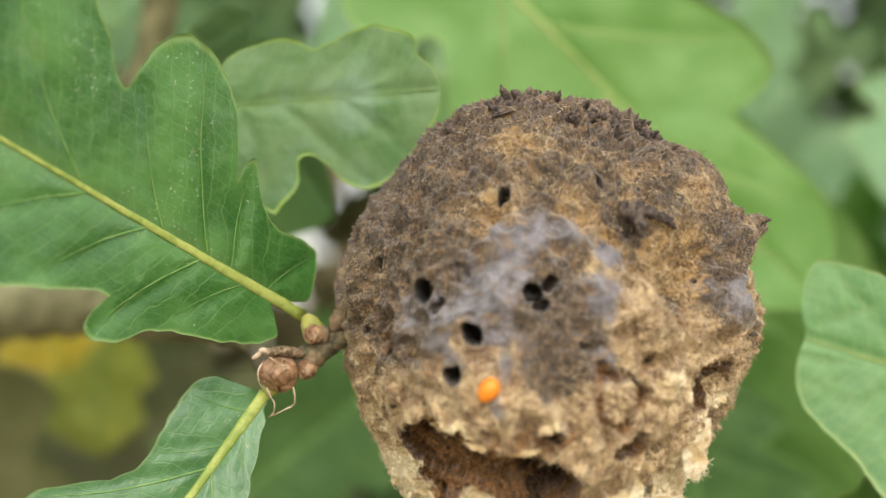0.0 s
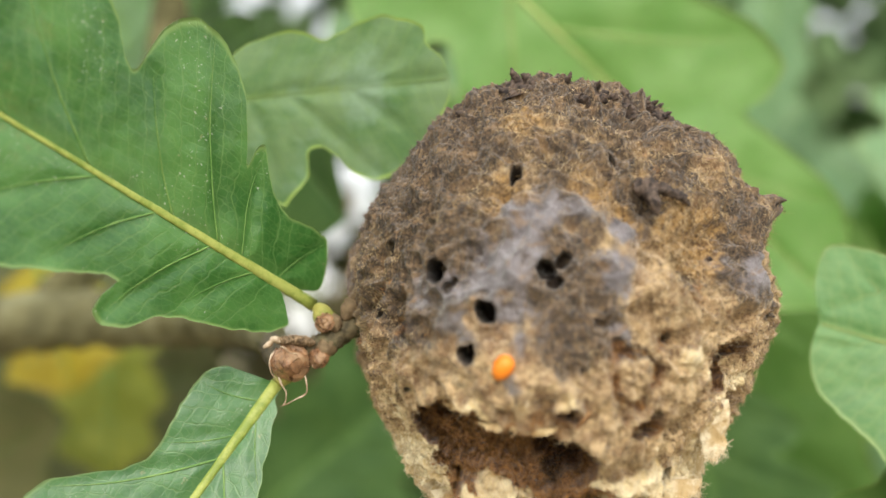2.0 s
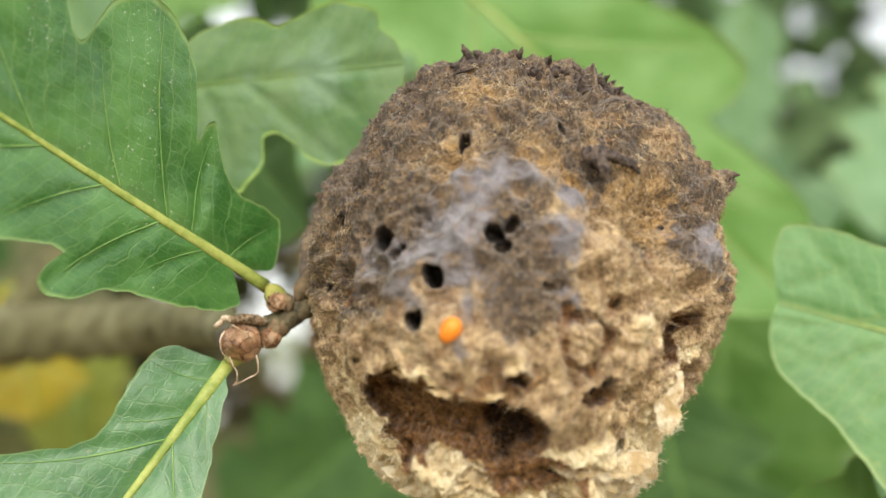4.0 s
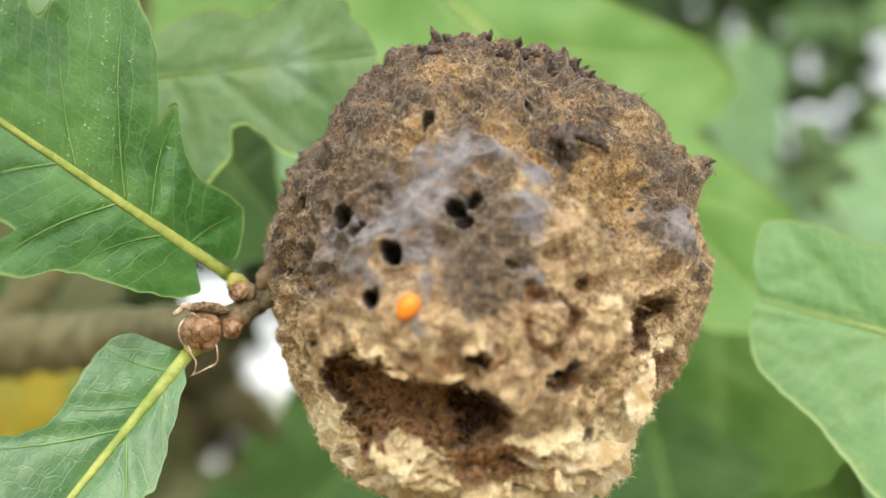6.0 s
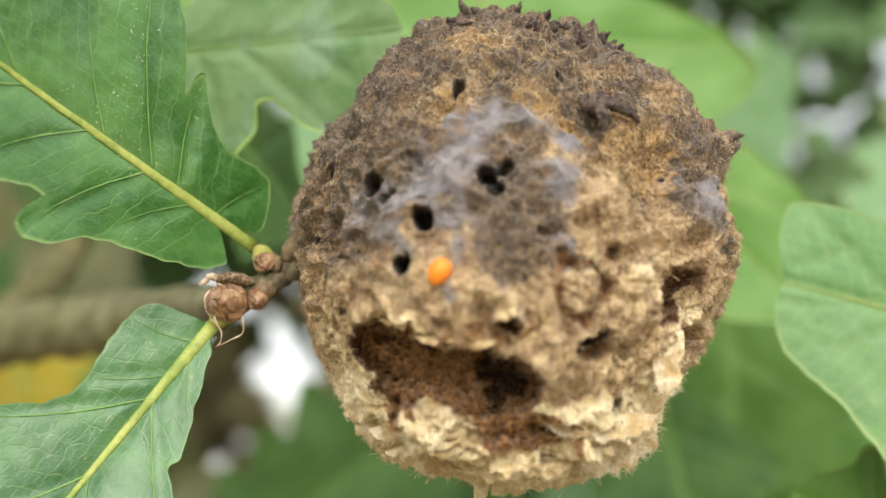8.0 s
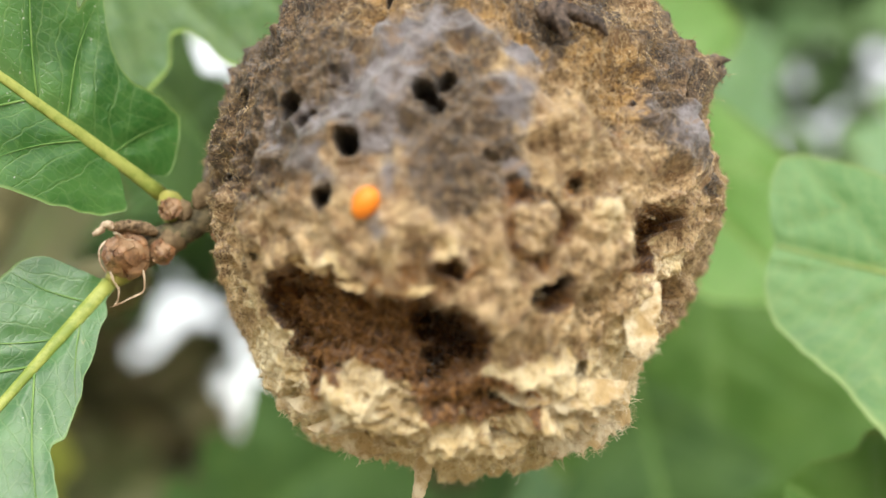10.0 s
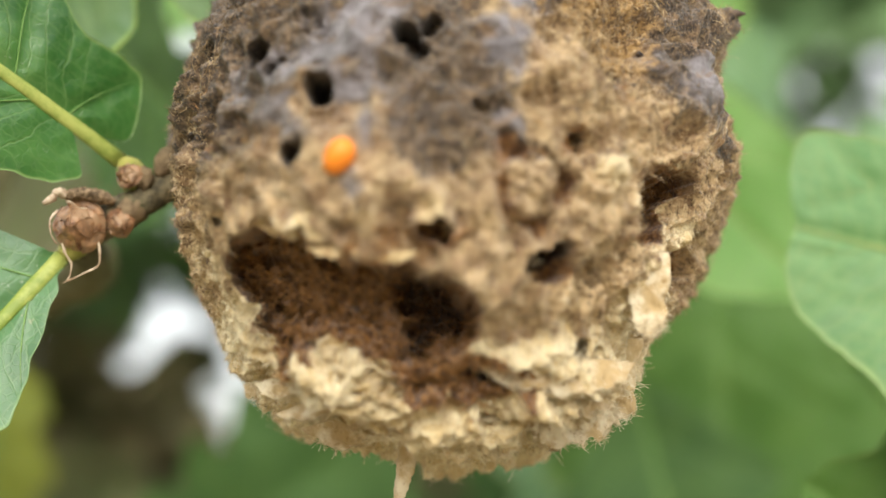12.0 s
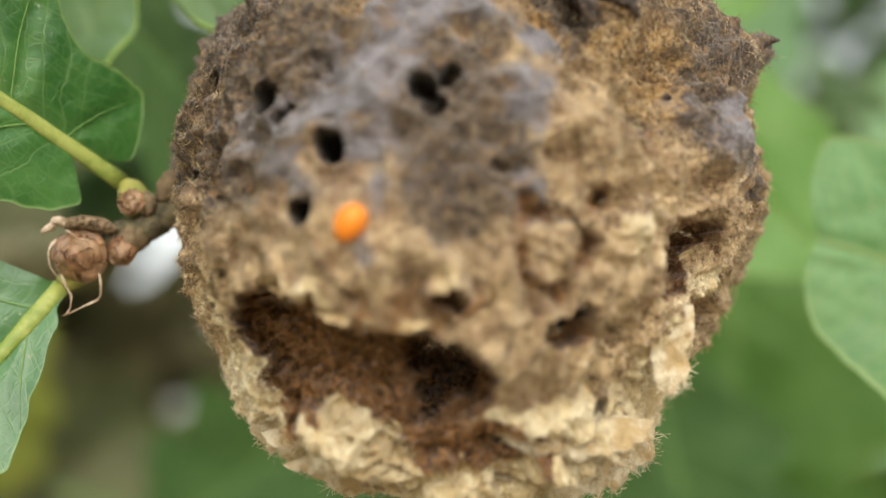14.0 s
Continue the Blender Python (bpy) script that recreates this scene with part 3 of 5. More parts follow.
    lip_side = np.exp(-(((side_hollow + 0.12) / 0.12) ** 2)) * smooth_step(-az0, -52, -38)
    place[:, 0] += 0.3 * lip_side

    # What covers the skin.
    top = smooth_step(el0 + 18 * n1, 4, 34)
    crust = 0.13 + 0.20 * top + 0.08 * smooth_step(el0, 60, 72) + 0.22 * smooth_step(el0, -20, 2) * smooth_step(-az0, -30, 0) + 0.20 * smooth_step(-az0, 20, 50) * smooth_step(el0, -30, -6)
    crust += 1.2 * stain + 0.35 * pit - 0.6 * swell
    crust += 0.30 * spot(-24, 3, 14) + 0.26 * spot(0, 5, 13) + 0.20 * spot(-36, -5, 10) + 0.15 * spot(60, 8, 12)
    crust += (0.15 + 0.85 * top) * (0.2 * sunk + 0.25 * (ridge - 0.6) + 0.2 * n3) + 0.3 * crest * jag
    crust -= 0.5 * smooth_step(-el0, 16, 26)
    crust += 0.35 * ring + 0.12 * smooth_step(el0, -5, 15) * smooth_step(az0, 25, 45)
    ochre = 0.2 * smooth_step(el0, 5, 30) + 0.35 * swell * smooth_step(el0, 5, 14)
    for a, e, size, w in ((9, 30, 8, 0.7), (38, 15, 10, 0.8), (20, 28, 8, 0.6), (-17, 27, 5, 0.7), (28, 20, 9, 0.5), (18, -3, 4, 0.6), (52, 25, 9, 0.5), (40, -38, 6, 0.4), (-20, 50, 14, 0.3)):
        ochre += w * spot(a, e, size)
    under = low * (1 - smooth_step(layers, 0.0, 0.22)) * smooth_step(layers, -0.01, 0.03)
    cream = 1.0 * smooth_step(-el0, 33, 46) - 0.3 * under + 0.45 * smooth_step(-el0, 40, 50) + 0.24 * smooth_step(-el0, 0, 16)
    cream += 0.10 * np.exp(-(((hollow + 0.16) / 0.09) ** 2)) + 0.2 * np.exp(-(((side_hollow + 0.1) / 0.12) ** 2))
    cream += 0.75 * cream_patch + 0.18 * swell * smooth_step(-el0, -5, 10)
    for a, e, size, w in ((48, -30, 6, 0.3), (52, -38, 8, 0.3), (10, -30, 8, -0.5), (-40, -38, 9, 0.4), (14, -28, 9, -0.3)):
        cream += w * spot(a, e, size)
    ragged = 7 * n2 + 5 * n3 + 3 * n4
    rust_end = -46 + 11 * spot(-16, -41, 8) + 6 * spot(-38, -40, 5) - 3 * spot(-29, -44, 3.5) - 2.5 * spot(10, -48, 9)
    rust = smooth_step(hollow, -0.06, 0.04) * smooth_step(el0 + ragged - rust_end, -3.5, 3.5) + 0.8 * smooth_step(side_hollow, -0.06, 0.05) + 0.5 * in_notch
    rust += 0.35 * spot(17, -53, 6) + 0.3 * spot(36, -40, 3) + 0.25 * spot(-2, -50, 6)
    cream *= 1 - 0.8 * np.clip(rust, 0, 1)
    rust += 0.35 * np.clip(-sunk - 0.35, 0, 1) * (1 - wax)
    rust += (1.05 * pit + 0.45 * ring) * (1 - 0.9 * spot(17, -15, 3.4)) + 0.25 * spot(15, 31, 5)
    # Painted shade: a mask over exit holes and the deep part of the hollow.
    hole_shade = np.clip(0.96 * hole + 0.5 * in_deep * smooth_step(deep, 0.1, 0.4) * smooth_step(-el0, 20, 27), 0, 1)
    wax *= 1 - np.clip(pit * 1.6, 0, 1)
    coat = np.clip(np.stack([crust, wax, ochre], -1), 0, 1)
    torn = np.clip(np.stack([cream, rust, hole_shade], -1), 0, 1)
    return place, coat, torn


def on_gall(az, el, out=0.0):
    """A place on the gall's broad shape."""
    way = compass(az, el)
    return way * (base_radius(way[None])[0] + out)


def torn_sheet(seed, wide, high, curl, ragged, cols=46, rows=34):
    """A thin torn scrap, rooted along its upper edge: x across, z down, y towards the viewer."""
    x, t = (g.ravel() for g in np.meshgrid(np.linspace(-1, 1, cols), np.linspace(0, 1, rows), indexing="ij"))
    line = np.linspace(-1, 1, cols)
    flat = np.stack([line * wide * 0.5, 0 * line, 0 * line], -1)
    reach = 1 - 0.45 * np.abs(line)**3 + ragged * (wavy(flat, 0.3, seed) * 0.6 + wavy(flat, 0.9, seed + 1) * 0.6 + wavy(flat, 2.6, seed + 2) * 0.22 + wavy(flat, 6.0, seed + 7) * 0.12)
    reach = np.repeat(np.clip(reach, 0.25, 1.5), rows)
    z = -t * reach * high
    place = np.stack([x * wide * 0.5 * (1 - 0.18 * t), -curl * t**1.6 * high, z], -1)
    crumple = wavy(place, 0.5, seed + 3) * 0.9 + wavy(place, 1.4, seed + 4) * 0.35 + wavy(place, 3.5, seed + 6) * 0.12
    place[:, 1] += crumple * (0.3 + 0.7 * t)
    place[:, 0] += wavy(place, 0.9, seed + 5) * 0.5 * t
    thick = np.array([0, 0.16, 0]) * (1.15 - t)[:, None]
    n = cols * rows
    i, j = (g.ravel() for g in np.meshgrid(np.arange(cols - 1), np.arange(rows - 1), indexing="ij"))
    face = np.stack([i * rows + j, i * rows + j + 1, (i + 1) * rows + j + 1, (i + 1) * rows + j], -1)
    rim = np.r_[np.arange(rows), np.arange(1, cols) * rows + rows - 1, (cols - 1) * rows + np.arange(rows - 2, -1, -1), np.arange(cols - 2, 0, -1) * rows]
    after = np.roll(rim, -1)
    side = np.stack([rim, after, after + n, rim + n], -1)
    return np.vstack([place - thick * 0.5, place + thick * 0.5]), np.vstack([face, face[:, ::-1] + n, side])


def turned(verts, at, out, down):
    """Lays a scrap made upright at a place: out is its front, down the way it hangs."""
    z = -unit(down)
    y = -unit(np.asarray(out, float) - z * (np.asarray(out, float) @ z))
    x = np.cross(y, z)
    return np.asarray(verts) @ np.stack([x, y, z]) + np.asarray(at, float)


def build_gall():
    gall = thing("oak_gall", (0, 0, 0), "weathered brown spongy oak gall torn open below, on a twig", "gall")
    ways, quads = cube_ball(340)
    place, coat, torn = gall_shape(ways)
    me = mesh_from("gall_body", place, quads)
    colours_on(me, "coat", coat)
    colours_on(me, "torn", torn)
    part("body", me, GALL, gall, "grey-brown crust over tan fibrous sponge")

    # Scraps of torn shell: az, el, width, length, curl, front az, front el, hang (x, y, z).
    rng = random.Random(5)
    edges = []
    for k, (az, el, wide, high, curl, out, down) in enumerate((
            (47.5, -22.5, 3.4, 4.6, 0.0, (0.35, -0.92, 0.1), (0.10, 0.0, -1)),
            (33, -44, 7.5, 2.2, 0.3, (0.4, -0.85, 0.1), (0.15, -0.1, -1)),
            (46, -46, 5.0, 3.2, 0.1, (0.55, -0.8, -0.1), (0.3, 0.0, -1)),
            (58, -40, 4.5, 3.4, 0.0, (0.7, -0.65, -0.1), (0.1, 0.1, -1)),
            (66, -50, 5.0, 3.6, 0.0, (0.4, -0.9, 0.0), (0.55, 0.1, -1)),
            (22, -57, 11.0, 1.7, 0.5, (0.25, -0.95, -0.1), (0.1, -0.3, -1)),
            (48, -66, 10.0, 2.2, 0.1, (0.3, -0.9, -0.2), (0.1, 0.1, -1)),
            (-2, -57, 6.0, 1.6, 0.5, (0.0, -0.95, -0.1), (0.2, -0.4, -1)),
            (-24, -54, 9.0, 1.5, 0.4, (-0.3, -0.95, 0.0), (0.35, -0.2, -1)),
            (-52, -52, 5.0, 1.2, 0.1, (-0.5, -0.8, -0.1), (0.3, 0.1, -1)),
            (-30, -66, 8.0, 1.8, 0.0, (-0.2, -0.95, -0.2), (0.3, 0.1, -1)),
            (30, -43, 11.0, 2.3, 0.2, (0.35, -0.9, 0.2), (0.1, -0.2, -1)),
            (56, -54, 8.0, 3.4, 0.1, (0.5, -0.8, 0.0), (0.35, 0.1, -1)),
            (-36, -50, 6.0, 1.5, 0.1, (-0.4, -0.9, 0.1), (0.2, -0.2, -1)),
            (2, -61, 11.0, 2.2, 0.4, (0.0, -1.0, 0.0), (0.1, -0.3, -1)))):
        v, q = torn_sheet(40 + 9 * k, wide, high, curl, 0.45 if k == 0 else 0.5, 70, 30)
        v = turned(v, on_gall(az, el, -0.3), out, down)
        edges.append((v[29:2100:30], unit(down)))
        part("flap", mesh_from("flap", v, q), SHEET, gall, "cream torn papery flap")
    # The fringe of the lip over the hollow.
    for k, (az, el, wide, high) in enumerate(((-30, -20.5, 3.2, 1.3), (-22, -21.5, 3.2, 1.5), (-13, -24.5, 3.6, 1.4), (-5, -25, 3.2, 1.3))):
        v, q = torn_sheet(300 + 9 * k, wide, high * 0.42, 0.1, 1.5, 40, 20)
        part("flap", mesh_from("flap", turned(v, on_gall(az, el, -0.1), compass(az, el) + np.array([0, 0, 0.25]), (0.08, 0.15, -1)), q), TORN_TAN, gall, "tan torn papery fringe")
    strand = curve_through([on_gall(-4, -66, -0.8), on_gall(-6, -72, 0.6), on_gall(-10, -75, 2.8), on_gall(-16, -77, 5.2)], 10)
    v, q = tube(strand, (1.3, 0.9, 0.65, 0.5, 0.15), 10, 0.25, 3, 0.35, (0, 1, 0))
    part("strand", mesh_from("strand", v, q), SHEET, gall, "pale dangling torn strand")

    # Charred, crooked tips of the crust.
    tips = [(13, 36, 1.1, 1.0, (-0.3, 0, 0.2)), (73, 25.5, 5.4, 1.6, (0.5, 0.1, 0.05)), (72, 29, 2.2, 0.8, (0.2, 0.1, 0.5)), (72, 23, 2.4, 1.0, (0.5, 0, 0)), (-66, 27, 1.3, 0.7, (-0.2, 0, 0.6)),
            (44, 13, 1.0, 0.8, (-0.4, 0, 0.5)), (51, 14, 0.9, 0.8, (0.2, 0, 0.5))]
    for az, el, tall in ((-42, 65, 1.1), (-28, 69, 2.2), (-20, 66, 1.1), (2, 69, 2.0), (-6, 72, 1.2), (18, 64, 1.8), (12, 60, 1.0), (30, 62, 1.2), (36, 60, 2.0), (48, 61, 2.1), (54, 58, 2.2),
                         (60, 53, 1.2), (65, 47, 1.8), (-50, 58, 0.9), (69, 38, 0.9)):
        for i in range(4):
            near = 0 if i == 0 else 1
            tips.append((az + near * rng.uniform(-7, 7), el + near * rng.uniform(-4, 4), tall * (1.15 - near * rng.uniform(0.3, 0.75)), rng.uniform(0.6, 1.1), (rng.uniform(-0.6, 0.6), 0, rng.uniform(-0.2, 0.3))))
    for k, (az, el, tall, wide, lean) in enumerate(tips):
        root, way = on_gall(az, el, -1.2), compass(az, el)
        spine = [root]
        step = way + np.array(lean) * 0.3
        for _ in range(5):
            step = unit(step + np.array(lean) * 0.22 + np.array([rng.uniform(-1, 1), rng.uniform(-1, 1), rng.uniform(-1, 1)]) * 0.5)
            spine.append(spine[-1] + step * (tall * 0.6 + 0.9) / 5)
        v, q = tube(curve_through(spine, 5), (wide * 1.1, wide * 0.7, wide * 0.42, wide * 0.3, 0.06), 12, 0.30, k)
        part("spine", mesh_from("spine", v, q), CHAR, gall, "charred black crooked tip")
    hook = curve_through([on_gall(22, 30, -0.3), on_gall(24, 29, 0.6), on_gall(27, 28, 0.9), on_gall(31, 26, 1.2), on_gall(34, 24.5, 0.8)], 8)
    v, q = tube(hook, (0.8, 0.62, 0.42, 0.36, 0.12), 14, 0.36, 9)
    part("hook", mesh_from("hook", v, q), CHAR, gall, "charred black hooked shred")
    droop = curve_through([on_gall(23, 29, 0.2), on_gall(23, 25, 0.9), on_gall(24, 22, 0.6)], 8)
    v, q = tube(droop, (0.7, 0.5, 0.15), 12, 0.34, 10)
    part("hook", mesh_from("hook", v, q), CHAR, gall, "charred black hooked shred")

    # Loose fibres that stand off the sponge and fray the edges of the flaps.
    pick = np.random.default_rng(3)
    root = np.vstack([place, *[e for e, _ in edges]])
    out = np.vstack([ways, *[np.tile(d, (len(e), 1)) for e, d in edges]])
    more = len(root) - len(place)
    coat = np.vstack([coat, np.zeros((more, 3))])
    torn = np.vstack([torn, np.tile((1.0, 0.0, 0.0), (more, 1))])
    front = np.r_[ways[:, 1] < 0.25, np.ones(more, bool)]
    frayed = np.r_[np.zeros(len(place)), np.full(more, 14.0)]
    fuzzy = np.clip(0.35 + 0.7 * torn[:, 0] - 0.45 * coat[:, 0] + 0.5 * torn[:, 1] - 0.9 * torn[:, 2] - 0.9 * coat[:, 1], 0.0, 1) * front * (1 - torn[:, 2])
    bare = 1 - np.clip(torn[:, 1] * 2, 0, 1)
    skin = front * (1 - torn[:, 2]) * (1 - np.clip(coat[:, 1] * 1.6, 0, 1))
    for name, material, label, count, where in (("fibre_fuzz", FIBRE, "loose tan fibres", 30000, fuzzy * bare * (1 - np.clip(torn[:, 0] * 1.6, 0, 1))),
                                                ("crust_fuzz", CRUST_FIBRE, "matted brown fibres of the crust", 17000, skin * bare * np.clip(coat[:, 0], 0.05, 1) * np.clip(1.25 - coat[:, 0], 0, 1) * (1 - np.clip(torn[:, 0] * 1.6, 0, 1))),
                                                ("cream_fuzz", CREAM_FIBRE, "loose cream fibres", 15000, (fuzzy + frayed) * np.clip(torn[:, 0] - 0.25, 0, 1) * bare),
                                                ("rust_fuzz", RUST_FIBRE, "loose golden-brown fibres", 14000, fuzzy * np.clip(torn[:, 1] - 0.2, 0, 1))):
        k = pick.choice(len(root), count, p=where / where.sum())
        t = np.linspace(0, 1, 3)[None, :, None]
        way = pick.normal(size=(count, 3))
        way -= out[k] * ((way * out[k]).sum(1) - pick.uniform(-0.1, 0.22, size=count))[:, None]
        way /= np.linalg.norm(way, axis=1, keepdims=True)
        bend, curl = pick.normal(size=(count, 3)) * 0.5, pick.normal(size=(count, 3)) * 0.9
        long = pick.uniform(0.15, 0.55, size=(count, 1, 1)) * (0.8 + 0.15 * np.clip(torn[k, 0] + torn[k, 1], 0, 1))[:, None, None]
        line = (root[k] + out[k] * 0.02)[:, None] + long * (t * way[:, None] + t**2 * bend[:, None] + np.sin(t * 5) * 0.35 * curl[:, None])
        side = np.cross(way, pick.normal(size=(count, 3)))
        side *= pick.uniform(0.009, 0.024, size=(count, 1)) / np.linalg.norm(side, axis=1, keepdims=True)
        other = np.cross(way, side)
        ring = np.stack([line + side[:, None], line - 0.5 * side[:, None] + 0.86 * other[:, None], line - 0.5 * side[:, None] - 0.86 * other[:, None]], 2).reshape(-1, 3)
        one = np.array([(3 * i + j, 3 * i + (j + 1) % 3, 3 * i + 3 + (j + 1) % 3, 3 * i + 3 + j) for i in range(2) for j in range(3)])
        quad = (one[None] + 9 * np.arange(count)[:, None, None]).reshape(-1, 4)
        tagged(part(name, mesh_from(name, ring, quad), material, gall, label), kind="stuff")
    return gall


build_gall()


def build_mite():
    """A small orange drop-shaped body that sits on the gall."""
    at = on_gall(-11.2, -12.0, 1.0)
    egg = thing("orange_egg", at, "smooth bright orange egg on the brown gall", "egg")
    bm = bmesh.new()
    bmesh.ops.create_uvsphere(bm, u_segments=28, v_segments=18, radius=1.0)
    long_way, tall = unit((0.5, -0.2, 0.85)), unit((0.85, 0, -0.5))
    for v in bm.verts:
        v.co = Vector(long_way * v.co.z * (1.05 - 0.12 * v.co.z) + tall * v.co.x * 0.78 + np.cross(long_way, tall) * v.co.y * 0.8) * MM
    me = bpy.data.meshes.new("egg_shell")
    bm.to_mesh(me)
    bm.free()
    for f in me.polygons:
        f.use_smooth = True
    part("shell", me, ORANGE, egg)


build_mite()


# ---- leaves ----
def lobed(length, wide, lobes, depth, seed):
    """Both sides of an oak leaf as (along, across) from the base to the tip, in mm."""
    rng = random.Random(seed)
    sides = []
    for _ in (0, 1):
        line = [(0, 0.5), (length * 0.05, wide * 0.10)]
        for k in range(lobes):
            u = length * (0.16 + 0.74 * (k + 0.5) / lobes) + rng.uniform(-1, 1)
            w = wide * 0.5 * (0.55 + 0.6 * math.sin(math.pi * (0.18 + 0.62 * (k + 0.6) / lobes))) * rng.uniform(0.86, 1.08)
            half = length * 0.74 / lobes * 0.5
            line += [(u - half * 0.75, w * (depth + 0.08)), (u - half * 0.05, w * 0.93), (u + half * 0.35, w), (u + half * 0.72, w * 0.86), (u + half * 0.85, w * depth)]
        line += [(length * 0.96, wide * 0.16), (length, 0.0)]
        sides.append(line)
    return sides


class LeafForm:
    """The curved sheet of one leaf: base, along, normal, and its height over the flat."""

    def __init__(self, base, along, normal, length, fold, droop, wave, seed, veins):
        self.base, self.u = np.array(base, float), unit(along)
        self.n = unit(np.asarray(normal, float) - self.u * (np.asarray(normal, float) @ self.u))
        self.w = np.cross(self.n, self.u)
        self.length, self.fold, self.droop, self.wave, self.seed, self.veins = length, fold, droop, wave, seed, veins

    def height(self, u, w):
        u, w = np.asarray(u, float), np.asarray(w, float)
        flat = np.stack([u, w, 0 * u], -1)
        h = self.fold * np.abs(w) - self.droop * self.length * (u / self.length) ** 2
        h = h + self.wave * (wavy(flat, 0.07, self.seed) * 2.2 + wavy(flat, 0.22, self.seed + 1) * 0.6)
        groove = 1.2 * np.exp(-((w / 0.9) ** 2))
        for a, b, c, d in self.veins:
            ax, ay, bx, by = a, b, c, d
            t = np.clip(((u - ax) * (bx - ax) + (w - ay) * (by - ay)) / ((bx - ax) ** 2 + (by - ay) ** 2), 0, 1)
            dist = np.hypot(u - ax - t * (bx - ax), w - ay - t * (by - ay))
            groove = np.maximum(groove, (1 - 0.5 * t) * np.exp(-((dist / 0.8) ** 2)))
        return h - 0.30 * groove + 0.10 * wavy(flat, 0.75, self.seed + 2)

    def place(self, u, w, up=0.0):
        h = self.height(u, w) + up
        return self.base + np.outer(u, self.u) + np.outer(w, self.w) + np.outer(h, self.n)


def leaf(base, along, normal, left, right, veins, blade_skin, label, fold=0.12, droop=0.0, wave=0.4, seed=0, fine=26, stalk=None, rib=0.55, vein_skin=None, name="oak_leaf", group=""):
    """An oak leaf: a thin curved blade, a midrib, side veins (foot and tip as along, across), and a stalk."""
    length = left[-1][0]
    form = LeafForm(base, along, normal, length, fold, droop, wave, seed, veins)
    ob = thing(name, base, label, "leaf", group)
    vein_skin = vein_skin or SIDE_VEIN
    verts, quads, span, n = [], [], [], 0
    rims = []
    for sign, line in ((1, left), (-1, right)):
        out = curve_through(line, 9)
        jag = np.stack([out[:, 0], out[:, 1] * sign, 0 * out[:, 0]], -1)
        out[:, 1] = np.maximum(out[:, 1] + wavy(jag, 0.7, seed + 5) * 0.35, 0.0)
        foot = np.clip(np.maximum.accumulate(out[:, 0] - 0.55 * out[:, 1]), 0, length)
        foot[-1] = length
        t = np.linspace(0, 1, fine)
        u = foot[:, None] * (1 - t) + out[:, :1] * t
        w = sign * out[:, 1:] * t
        p = form.place(u.ravel(), w.ravel())
        m = len(out)
        i, j = (g.ravel() for g in np.meshgrid(np.arange(m - 1), np.arange(fine - 1), indexing="ij"))
        q = np.stack([i * fine + j, (i + 1) * fine + j, (i + 1) * fine + j + 1, i * fine + j + 1], -1)
        if sign < 0:
            q = q[:, ::-1]
        verts.append(p)
        quads.append(q + n)
        reach = np.hypot(out[:, 0] - foot, out[:, 1])
        span.append(np.stack([np.tile(t, m), np.repeat(foot, fine) / 100, (reach[:, None] * t).ravel() / 100], -1))
        rims.append((np.arange(m) * fine + fine - 1 + n, sign))
        n += m * fine
    top, face, tint = np.vstack(verts), np.vstack(quads), np.vstack(span)
    thin = (0.05 + 0.17 * (1 - tint[:, :1] ** 6)) * form.n
    sides = []
    for rim, sign in rims:
        a, b = (rim[:-1], rim[1:]) if sign > 0 else (rim[1:], rim[:-1])
        sides.append(np.stack([a, a + n, b + n, b], -1))
    me = mesh_from("leaf_blade", np.vstack([top, top - thin]) - form.base, np.vstack([face, face[:, ::-1] + n, *sides]))
    colours_on(me, "span", np.vstack([tint, tint]))
    part("blade", me, blade_skin, ob)
    u = np.linspace(0, length * 0.985, 40)
    v, q = tube(form.place(u, 0 * u, 0.10) - form.base, (rib * (1.2 if stalk else 0.95), rib * 0.75, rib * 0.48, rib * 0.28, 0.1), 10, 0.04, seed, 0.5, form.n)
    part("midrib", mesh_from("midrib", v, q), MIDRIB if stalk else vein_skin, ob, "pale yellow-green midrib")
    for k, (a, b, c, d) in enumerate(veins):
        s = np.linspace(0, 1, 18)
        arch = 0.06 * math.hypot(c - a, d - b) * np.sin(s * math.pi)
        uu, ww = a + (c - a) * s + arch, b + (d - b) * s
        v, q = tube(form.place(uu, ww, 0.07) - form.base, tuple(rib * (0.08 + 0.008 * math.hypot(c - a, d - b)) * f for f in (1.0, 0.75, 0.5, 0.15)), 6, 0.02, k, 0.4, form.n)
        part("vein", mesh_from("vein", v, q), vein_skin, ob)
    if stalk:
        v, q = tube(curve_through([form.base * 0, *[np.array(s, float) - form.base for s in stalk]], 8), (rib * 0.95, rib * 1.8, rib * 2.3, rib * 2.0), 12, 0.06, seed, 0.9, form.n)
        part("stalk", mesh_from("stalk", v, q), STALK, ob, "yellow-green stalk")
    return ob


def veins_for(left, right, feet, sign_shift=0.55):
    """Side veins from the midrib into the given lobe tips."""
    out = []
    for sign, tips in ((1, left), (-1, right)):
        out += [(max(u - sign_shift * w * 1.1, 0.5), 0.0, u * 0.985, sign * w * 0.93) for u, w in tips]
    return out


def generic_leaf(base, along, normal, length, wide, skin, label, seed, lobes=4, depth=0.55, **more):
    left, right = lobed(length, wide, lobes, depth, seed)
    tips = [[line[2 + 5 * k + 2] for k in range(lobes)] for line in (left, right)]
    return leaf(base, along, normal, left, right, veins_for(*tips, 0), skin, label, seed=seed, fine=14, **more)


